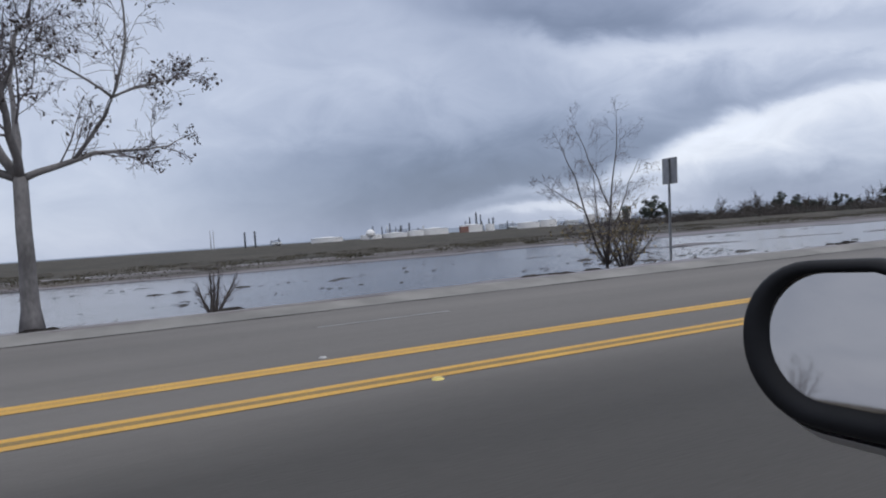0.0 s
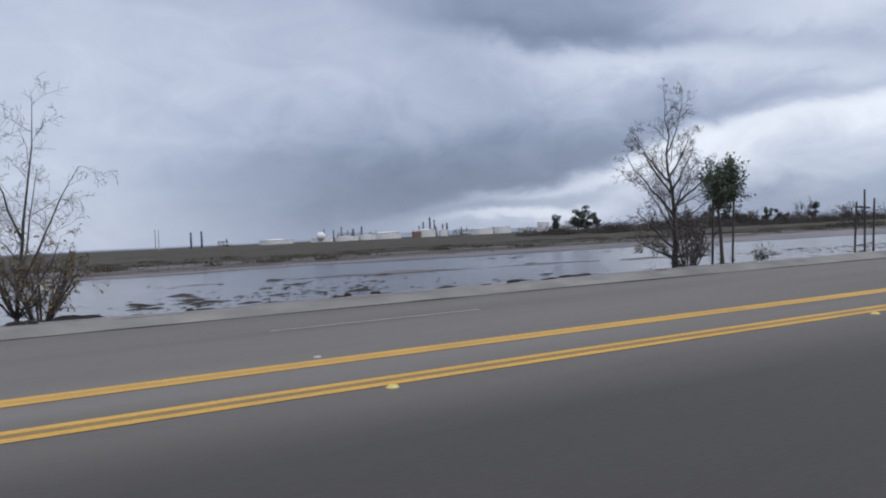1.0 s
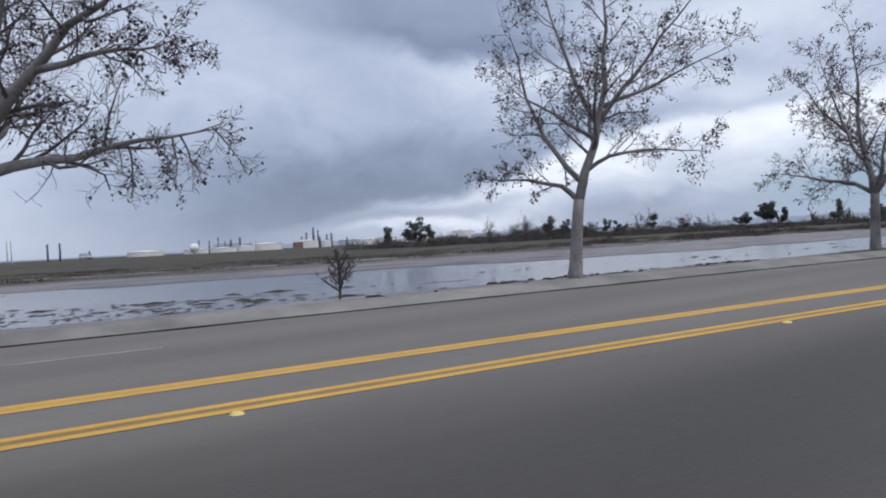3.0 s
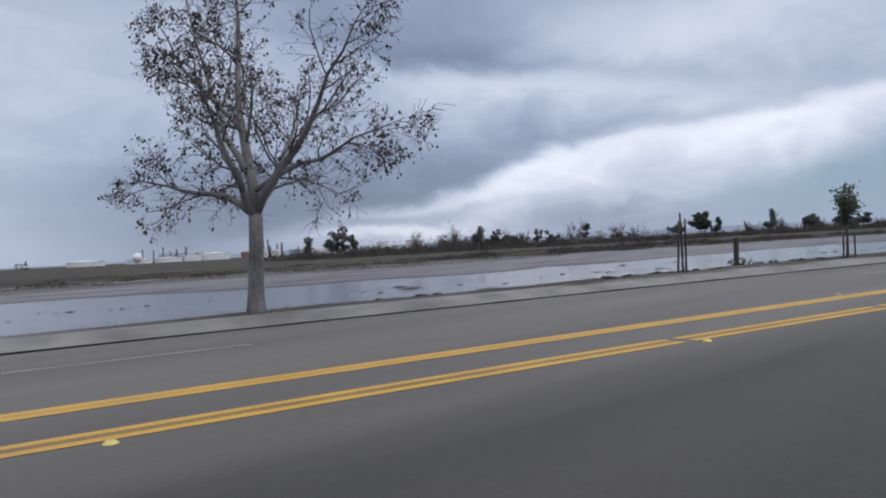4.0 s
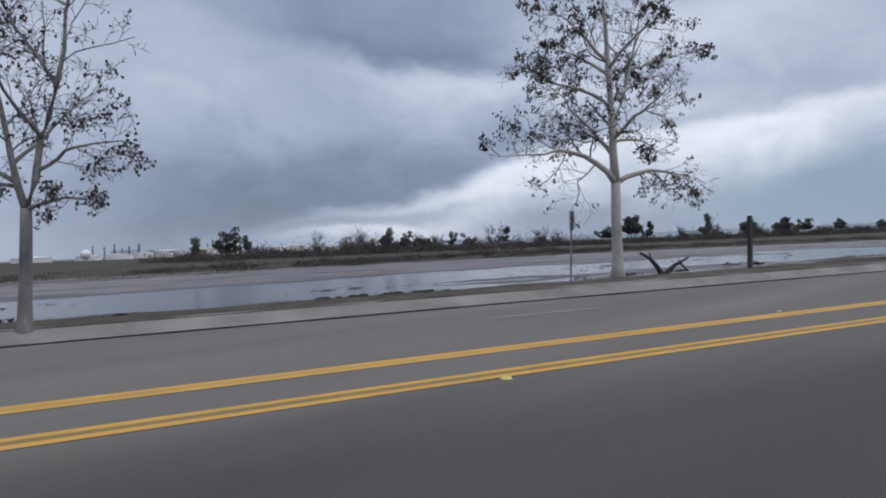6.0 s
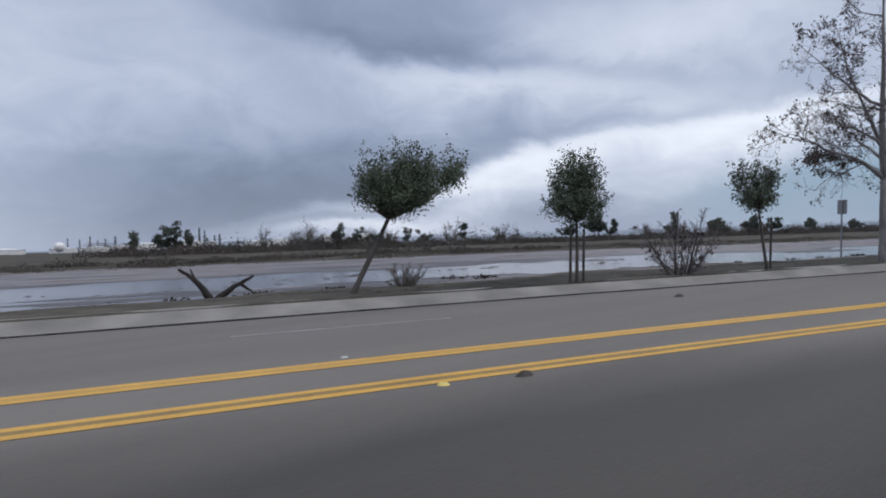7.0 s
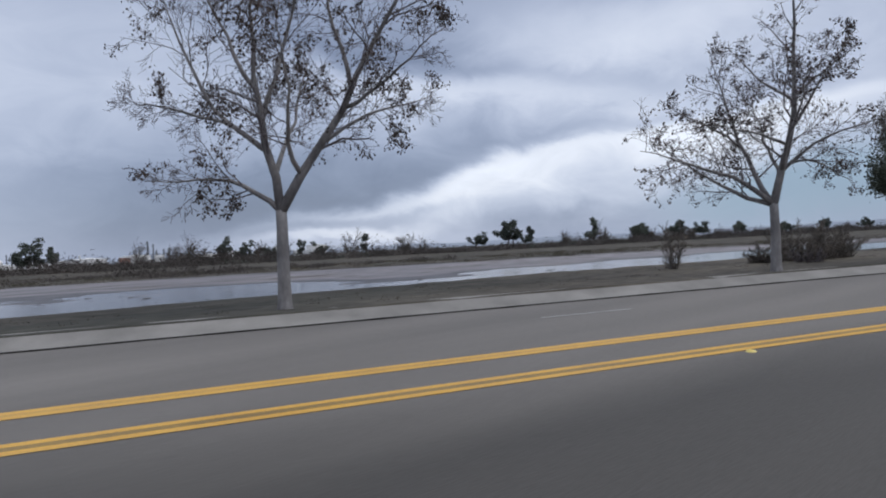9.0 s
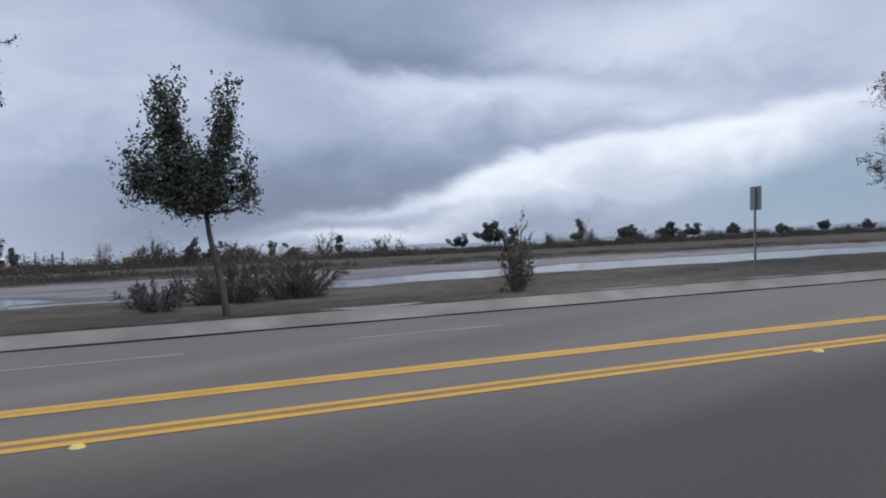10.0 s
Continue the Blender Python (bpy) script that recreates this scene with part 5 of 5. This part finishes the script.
sycamore(50.80, 25.16, -0.75, 15, 0.5, 8.4, 3.6, [(180, 88, 90, 7.3, 0.0), (0, 64, 76, 2.9, (0, 0.66)), (180, 50, 56, 3.8, (0, 0.26)), (180, 46, 60, 3.4, (0, 0.40)), (180, 54, 62, 3.0, (0, 0.15)), (0, 44, 34, 3.7, (0, 0.32)), (0, 52, 62, 2.4, (0, 0.52)), (180, 34, 44, 2.6, (0, 0.06)), (0, 16, 8, 1.9, 0.0), (180, 20, 34, 2.2, 0.0),
         (0, 30, 40, 1.8, (0, 0.1)), (90, 44, 50, 3.0, (0, 0.2)), (270, 44, 50, 2.8, (0, 0.28)), (120, 44, 60, 3.0, (0, 0.48)), (300, 50, 60, 2.4, (0, 0.42))], leaves=900, bark=DARK_BARK, lean=0.02, size=0.13, trunk_r=0.17, twigs=0.86, group="bare willows",
         leaf_mat=YELLOW_LEAF, leaf_below=3.0, face=-16, label="wide bare tree with upswept branches standing in flood water")
leafy_tree(46.10, 16.20, -0.16, 33, 0.2, [(0, 0, 0.36, 0.26, 0.25, 0.24)], 420, "small green shrub at the flooded edge of the verge", name="shrub", category="shrub", group="evergreen shrubs", trunk_r=0.02, size=0.06)
bare_shrub(26.13, 25.02, -0.7, 71, 2.4, 2.2, 16, "yellow-leaved suckers round the foot of a willow", 700, 0.02, density=6)
bare_shrub(51.08, 24.58, -0.7, 72, 2.6, 2.6, 16, "dense dry suckers round the foot of a bare tree", 900, 0.02, density=6, leaf_mat=BROWN_SCRUB)
sycamore(76.81, 15.29, 0.04, 16, 0.35, 1.2, 0.62, 14, trunk_r=0.032, leaves=120, size=0.04, twigs=0.55, elev=(20, 45), rise=0.05, bark=DARK_BARK, label="knee-high bare round shrub by the kerb", group="leafless shrubs")
bare_shrub(171.83, 14.60, 0.06, 17, 1.95, 1.5, 9, "leafless bushy shrub beside the kerb", 160, leaf_mat=DEAD_LEAF, density=10, r=0.028)
bare_shrub(8.03, 16.05, 0.0, 18, 1.0, 0.9, 7, "small bare shrub at the flood's edge", 0)
bare_shrub(165.00, 17.06, 0.05, 19, 0.8, 0.9, 12, "hazy low bare shrub at the edge of the verge", 0, twig=HAZE_TWIG, density=8, r=0.012)
bare_shrub(217.10, 19.60, 0.0, 20, 1.8, 0.7, 10, "upright bare brown shrub on the verge", 60, leaf_mat=BROWN_SCRUB, twig=HAZE_TWIG, density=7, r=0.02)
bare_shrub(222.60, 19.00, 0.02, 21, 1.6, 2.4, 44, "wide dense brown thicket of bare stems", 1500, leaf_mat=BROWN_SCRUB, density=10, twig=HAZE_TWIG, r=0.016, leaf_size=0.05)
bare_shrub(220.90, 19.20, 0.02, 43, 0.95, 2.0, 34, "wide dense brown thicket of bare stems", 1500, leaf_mat=BROWN_SCRUB, density=10, twig=HAZE_TWIG, r=0.016, leaf_size=0.05)
bare_shrub(224.30, 19.30, 0.02, 41, 1.45, 2.2, 38, "wide dense brown thicket of bare stems", 1500, leaf_mat=BROWN_SCRUB, density=10, twig=HAZE_TWIG, r=0.016, leaf_size=0.05)
bare_shrub(221.00, 17.50, 0.06, 26, 0.8, 1.4, 16, "low tangle of bare dark stems by the kerb", 100, leaf_mat=DEAD_LEAF, density=9, r=0.02)
bare_shrub(228.74, 15.57, 0.06, 24, 1.9, 0.6, 12, "tall narrow bare shrub beside the kerb", 200, leaf_mat=BROWN_SCRUB, twig=HAZE_TWIG, density=8, r=0.02)
bare_shrub(125.95, 16.87, 0.0, 25, 0.5, 1.2, 12, "low dry bramble on the verge", 120, leaf_mat=DEAD_LEAF)
bare_shrub(114.82, 17.14, -0.1, 27, 0.6, 0.7, 9, "small dry shrub at the edge of the verge", 60, leaf_mat=DEAD_LEAF)

# ---------------------------------------------------------------- build: stakes, posts, signs
stake_set(43.60, 15.46, 0.05, (-0.42, 0.44), (1.85, 1.95), 1, (1.65, -0.42, 0.44), "pair of tall stakes holding a young tree")
stake_set(50.05, 15.44, 0.05, (-0.45, 0.0, 0.36), (1.70, 2.10, 1.80), 2, (1.5, -0.45, 0.36))
stake_set(110.01, 15.35, 0.05, (-0.24, 0.0, 0.22), (1.65, 1.9, 1.7), 3)
stake_set(118.10, 15.13, 0.05, (-0.32, 0.30), (0.95, 0.95), 4, None, "pair of short stakes beside a slim young tree")
stake_set(123.81, 15.28, 0.05, (-0.25, 0.05, 0.22), (1.75, 1.2, 1.8), 5, (0.28, -0.5, 0.25), "leaning stakes with a fallen cross board")
stake_set(168.34, 14.40, 0.06, (-0.24, 0.22), (1.5, 1.4), 6, None, "pair of stakes beside a round young tree")
stake_set(174.97, 14.50, 0.06, (0.16,), (1.6,), 8, None, "single stake tied to a young tree")
wood_post(119.30, 21.00, -1.05, 2.05, 0.17, "dark square timber post standing at the flood's edge")
wood_post(156.20, 16.65, 0.06, 1.82, 0.13, "tall dark square timber post on the verge")
road_sign(20.38, 15.80, 0.0, 2.96, 0.75, 0.60, 1, "road sign on a steel post seen from behind")
road_sign(131.75, 14.27, 0.1, 2.75, 0.75, 0.42, 2, "road sign on a steel post seen from behind")
road_sign(153.50, 22.80, -1.0, 3.4, 0.75, 0.30, 3, "narrow dark road sign on a steel post", SIGN_DARK)
road_sign(185.55, 20.10, 0.0, 2.45, 0.60, 0.45, 4, "small road sign on a steel post seen from behind", SIGN_DARK)
road_sign(236.93, 16.73, 0.06, 2.6, 0.70, 0.45, 5, "small road sign on a steel post seen from behind", SIGN_DARK)
delineator(128.38, 15.42, 0.05)
broken_branch(162.00, 27.00, -0.72, 3, 1.75, "black broken branch stranded in the flood")
broken_branch(204.66, 24.36, -0.95, 5, 1.1, "broken branch lying in the shallow flood", 160)
debris_field()
verge_mud()
road_scrap(170.20, 6.84, 1, 0.08, "brown scrap lying between the yellow lines")
road_scrap(161.20, 5.71, 2, 0.06, "dark scrap of rubber on the asphalt")
road_scrap(168.30, 10.96, 3, 0.11, "dark scrap lying near the gutter")
road_scrap(126.92, 13.25, 4, 0.12, "small dark clod in the gutter")

# ---------------------------------------------------------------- build: far field
ROW_LEAFY = [(271, 8.2, 5.6), (286, 10.5, 11.0), (294, 8.2, 4.4), (311, 2.4, 6.0), (359, 9.2, 7.0), (370, 6.9, 10.0), (381, 5.3, 6.8), (394, 6.5, 5.5), (404, 6.7, 4.5), (426, 7.8, 7.0), (490, 7.6, 12.5),
             (511, 12.6, 16.5), (521, 8.1, 12.0), (568, 11.5, 8.0), (602, 9.8, 22.0), (633, 10.5, 20.0), (655, 8.0, 18.0), (690, 7.5, 22.0), (735, 7.5, 24.0), (780, 7.5, 22.0), (830, 7.0, 26.0)]
ROW_BARE = [(325, 8.5, 7.5), (343, 10.0, 13.0), (376, 6.8, 12.0), (386, 7.2, 12.0), (419, 10.4, 8.7), (448, 9.1, 9.4), (458, 6.6, 5.6), (547, 8.0, 9.0), (574, 11.0, 8.8), (612, 7.0, 12.0), (646, 7.0, 14.0)]


def row_y(x):
    """The far row runs straight across the country."""
    return 291 - 0.2954 * (x - 285.7)


for k, (x, top, w) in enumerate(ROW_LEAFY):
    far_tree(x, row_y(x), -1.8, 200 + k, 1.2 * top + 1.8, 1.35 * w)
for k, (x, top, w) in enumerate(ROW_BARE):
    far_tree(x, row_y(x), -1.8, 300 + k, 1.1 * top + 1.8, 1.2 * w, "bare")

rng = random.Random(77)
belt = []
for k in range(820):
    x = 255 + 620 * rng.random() ** 1.2
    tall = (0.75 + 1.3 * noise.noise(Vector((x * 0.030, 0.0, 3.0)))) * (1.0 if x < 420 else 0.75)
    belt.append((x, row_y(x) - 2 - 55 * rng.random() ** 2.2, -1.75, rng.uniform(2.2, 5.5), rng.uniform(4.5, 10.5) * max(tall, 0.45)))
for x, h, w in ((270, 5, 8), (300, 5, 10), (318, 4.5, 10), (340, 11, 14), (346, 10, 10), (352, 12, 16), (358, 9, 10), (364, 9, 12), (378, 6.5, 14), (402, 6, 12), (432, 5, 14), (452, 5.5, 10), (480, 4, 12), (512, 5, 16), (545, 5, 14),
                (572, 7, 20), (600, 8, 26), (630, 9, 26), (665, 8, 30), (705, 8, 34), (750, 8, 40), (800, 8, 40)):
    for k in range(int(w * 2.2)):
        u = rng.uniform(-1, 1)
        belt.append((x + 0.5 * w * u, row_y(x) - 4 + rng.gauss(0, 3), -1.75, rng.uniform(1.2, 2.6), h * rng.uniform(0.5, 1.25) * (1 - 0.5 * u * u)))
brush("scrub_belt", belt, 31, HAZY_SCRUB, "brown thicket of bare scrub beyond the flooded field", 0.36, 90, flat=0.95)
dark = []
for k in range(260):
    x = 300 + 560 * rng.random()
    dark.append((x, row_y(x) - 1 - 22 * rng.random() ** 2, -1.75, rng.uniform(1.6, 4.0), rng.uniform(1.5, 7.0) * max(0.25, 0.7 + 1.3 * noise.noise(Vector((x * 0.045, 5.0, 1.0))))))
brush("scrub_belt", dark, 32, DARK_LEAF, "dark evergreen scrub along the distant tree row", 0.40, 60, flat=0.8)
tufts = []
for k in range(2600):
    x = rng.uniform(-60, 420)
    y = along(x, BANK) + 3 + 90 * rng.random() ** 1.5
    tufts.append((*bend(x, y), ground_z(x, y), rng.uniform(0.5, 1.8), rng.uniform(0.04, 0.25) + 0.45 * max(0.0, noise.noise(Vector((x * 0.05, y * 0.04, 6.0))))))
brush("dry_grass", tufts, 33, BROWN_SCRUB, "dry brown grass and weeds on the far bank", 0.22, 26)
BANK_GREEN = material("olive_brown_weeds", (0.048, 0.046, 0.033), (0.125, 0.112, 0.083), 0.3, (0.85, 0.95), 3, 0.0, gloss=0.15)
bushes = []
for cx, cy in ((36, 64), (39, 66), (43, 63), (48, 70), (60, 78), (92, 80), (108, 84), (150, 82), (186, 90), (-2, 60), (12, 62), (24, 66)):
    for k in range(2):
        bushes.append((*bend(cx + 5 + rng.gauss(0, 1.5), cy + 9 + rng.gauss(0, 1.0)), ground_z(cx + 5, cy + 9), rng.uniform(0.6, 1.3), rng.uniform(0.3, 0.8)))
for k in range(700):
    x = rng.uniform(-40, 330)
    y = along(x, BANK) + 6 + 75 * rng.random()
    if noise.noise(Vector((x * 0.06, y * 0.05, 4.0))) > -0.15:
        bushes.append((*bend(x, y), ground_z(x, y), rng.uniform(0.8, 2.6), rng.uniform(0.15, 0.75)))
clumps = []
for cx, cy, wide, tall in ((182, 112, 6, 2.4), (188, 118, 7, 2.0), (176, 110, 5, 2.0), (204, 140, 9, 3.6), (211, 138, 9, 4.4), (218, 140, 6, 3.0), (168, 104, 6, 2.6), (173, 106, 5, 2.0), (166, 96, 4, 2.2),
                           (206, 104, 5, 1.8), (213, 112, 6, 2.0), (226, 122, 6, 2.6), (158, 118, 6, 2.2), (150, 112, 5, 1.4), (236, 130, 8, 2.2), (196, 128, 6, 1.8), (245, 124, 8, 2.0)):
    for k in range(11):
        u = rng.gauss(0, 0.5)
        x, y = cx + wide * u, cy + rng.gauss(0, 2.5)
        clumps.append((*bend(x, y), ground_z(x, y) - 0.1, rng.uniform(0.9, 2.0), tall * rng.uniform(0.25, 0.85) * math.exp(-u * u)))
brush("bank_thicket", clumps, 38, HAZY_SCRUB, "grey-brown leafless thickets on the far bank", 0.17, 110, flat=0.95)
brush("bank_scrub", bushes, 35, BANK_GREEN, "low dark bushes on the far bank", 0.20, 95)
weeds = []
for k in range(900):
    x = rng.uniform(60, 300) if k % 4 else rng.uniform(-20, 80)
    e = along(x, VERGE)
    y = rng.uniform(max(14.9, e - 7), e + 1.0) if k % 4 else e + rng.uniform(-0.3, 1.2)
    if x < 100 and noise.noise(Vector((x * 0.12, 0.0, 6.0))) < 0.1:
        continue
    weeds.append((*bend(x, y), ground_z(x, y), rng.uniform(0.15, 0.6), rng.uniform(0.01, 0.09)))
thicket = []
for k in range(260):
    x, y = rng.uniform(-140, -25), rng.uniform(17, 60)
    thicket.append((*bend(x, y), -0.9, rng.uniform(0.8, 2.0), rng.uniform(0.8, 2.4)))
# clods, drowned tussocks and drift lying in the shallow flood
drift = []
for k in range(170):
    x = rng.uniform(118, 262)
    y = along(x, VERGE) + 2.4 + 15 * rng.random() ** 1.7
    if noise.noise(Vector((x * 0.09, y * 0.3, 21.0))) < -0.08:
        continue
    long = rng.uniform(0.15, 0.75)
    for j in range(rng.randint(1, 3)):
        u, v = x + rng.gauss(0, 0.7), y + rng.gauss(0, 0.25)
        drift.append((*bend(u, v), max(ground_z(u, v), WATER_Z) - 0.01, long * rng.uniform(0.7, 1.3), rng.uniform(0.06, 0.26)))
brush("flood_debris", drift, 39, MUD, "dark clods and drowned tussocks in the shallow flood", 0.30, 40, category="debris")
brush("roadside_thicket", thicket, 36, BROWN_SCRUB, "bare brown thicket along the road behind the car", 0.30, 40)
for x, y, h in ((-38, 21.0, 4.0), (-34, 24.0, 4.6), (-50, 17.0, 5.5), (-75, 20.0, 6.5)):
    bare_shrub(x, y, 0.0, int(-x), h, h * 0.4, 7, "bare tree beside the road behind the car", 0, category="tree", group="bare trees behind the car", density=6, r=0.04)
brush("verge_weeds", weeds, 34, BROWN_SCRUB, "sparse dry weeds on the muddy verge", 0.08, 30)

# ---------------------------------------------------------------- build: refinery
for k, (x0, x1, top) in enumerate(((402, 458, 6.0), (488, 527, 6.0), (532, 576, 6.2), (606, 660, 9.8), (684, 728, 12.0), (729, 746, 11.2), (808, 852, 9.4), (855, 888, 12.0), (952, 976, 17.0), (1028, 1068, 18.0), (575, 605, 8.0))):
    storage_tank(x0, x1, 1200 - 0.1 * (x0 - 492), top, k)
water_sphere(494, 1190, 18.0, 8.0)
for k, (x, top, r) in enumerate(((287, 25, 1.5), (304, 26, 1.5), (554, 25, 1.1), (566, 18, 0.9), (594, 24, 1.7), (716, 21, 1.1), (726, 28, 1.4), (751, 32, 1.3), (770, 23, 1.5), (780, 25, 1.7), (520, 22, 1.0), (538, 20, 1.0), (578, 20, 0.9))):
    stack(x, 1240, top + 1.6, r, k)
stack(741, 1240, 39, 1.3, 20, True)
# these two take the pale wall colour in place of haze over dark steel
stack(240, 1290, 35, 0.45, 21, True, PALE_WALL)
stack(247, 1300, 35, 0.45, 22, True, PALE_WALL)
for k, (x, w, h) in enumerate(((580, 44, 15), (625, 24, 13), (748, 40, 15), (345, 16, 9), (830, 34, 12), (905, 30, 12))):
    process_unit(x, 1260, w, h + 1.6, 60 + k)
plant_shed(672, 1170, 16, 11, RUST_RED, "rust-red painted refinery building")
plant_shed(905, 1150, 30, 9, PALE_WALL, "low pale refinery building")
plant_shed(1010, 1160, 40, 10, PALE_WALL, "low pale refinery building")


# ---------------------------------------------------------------- the car's door mirror
def rounded(w, h, r, n=8):
    out = []
    for cx, cy, a0 in ((w / 2 - r, h / 2 - r, 0), (-w / 2 + r, h / 2 - r, 90), (-w / 2 + r, -h / 2 + r, 180), (w / 2 - r, -h / 2 + r, 270)):
        for k in range(n + 1):
            a = radians(a0 + 90 * k / n)
            out.append((cx + r * math.cos(a), cy + r * math.sin(a)))
    return out


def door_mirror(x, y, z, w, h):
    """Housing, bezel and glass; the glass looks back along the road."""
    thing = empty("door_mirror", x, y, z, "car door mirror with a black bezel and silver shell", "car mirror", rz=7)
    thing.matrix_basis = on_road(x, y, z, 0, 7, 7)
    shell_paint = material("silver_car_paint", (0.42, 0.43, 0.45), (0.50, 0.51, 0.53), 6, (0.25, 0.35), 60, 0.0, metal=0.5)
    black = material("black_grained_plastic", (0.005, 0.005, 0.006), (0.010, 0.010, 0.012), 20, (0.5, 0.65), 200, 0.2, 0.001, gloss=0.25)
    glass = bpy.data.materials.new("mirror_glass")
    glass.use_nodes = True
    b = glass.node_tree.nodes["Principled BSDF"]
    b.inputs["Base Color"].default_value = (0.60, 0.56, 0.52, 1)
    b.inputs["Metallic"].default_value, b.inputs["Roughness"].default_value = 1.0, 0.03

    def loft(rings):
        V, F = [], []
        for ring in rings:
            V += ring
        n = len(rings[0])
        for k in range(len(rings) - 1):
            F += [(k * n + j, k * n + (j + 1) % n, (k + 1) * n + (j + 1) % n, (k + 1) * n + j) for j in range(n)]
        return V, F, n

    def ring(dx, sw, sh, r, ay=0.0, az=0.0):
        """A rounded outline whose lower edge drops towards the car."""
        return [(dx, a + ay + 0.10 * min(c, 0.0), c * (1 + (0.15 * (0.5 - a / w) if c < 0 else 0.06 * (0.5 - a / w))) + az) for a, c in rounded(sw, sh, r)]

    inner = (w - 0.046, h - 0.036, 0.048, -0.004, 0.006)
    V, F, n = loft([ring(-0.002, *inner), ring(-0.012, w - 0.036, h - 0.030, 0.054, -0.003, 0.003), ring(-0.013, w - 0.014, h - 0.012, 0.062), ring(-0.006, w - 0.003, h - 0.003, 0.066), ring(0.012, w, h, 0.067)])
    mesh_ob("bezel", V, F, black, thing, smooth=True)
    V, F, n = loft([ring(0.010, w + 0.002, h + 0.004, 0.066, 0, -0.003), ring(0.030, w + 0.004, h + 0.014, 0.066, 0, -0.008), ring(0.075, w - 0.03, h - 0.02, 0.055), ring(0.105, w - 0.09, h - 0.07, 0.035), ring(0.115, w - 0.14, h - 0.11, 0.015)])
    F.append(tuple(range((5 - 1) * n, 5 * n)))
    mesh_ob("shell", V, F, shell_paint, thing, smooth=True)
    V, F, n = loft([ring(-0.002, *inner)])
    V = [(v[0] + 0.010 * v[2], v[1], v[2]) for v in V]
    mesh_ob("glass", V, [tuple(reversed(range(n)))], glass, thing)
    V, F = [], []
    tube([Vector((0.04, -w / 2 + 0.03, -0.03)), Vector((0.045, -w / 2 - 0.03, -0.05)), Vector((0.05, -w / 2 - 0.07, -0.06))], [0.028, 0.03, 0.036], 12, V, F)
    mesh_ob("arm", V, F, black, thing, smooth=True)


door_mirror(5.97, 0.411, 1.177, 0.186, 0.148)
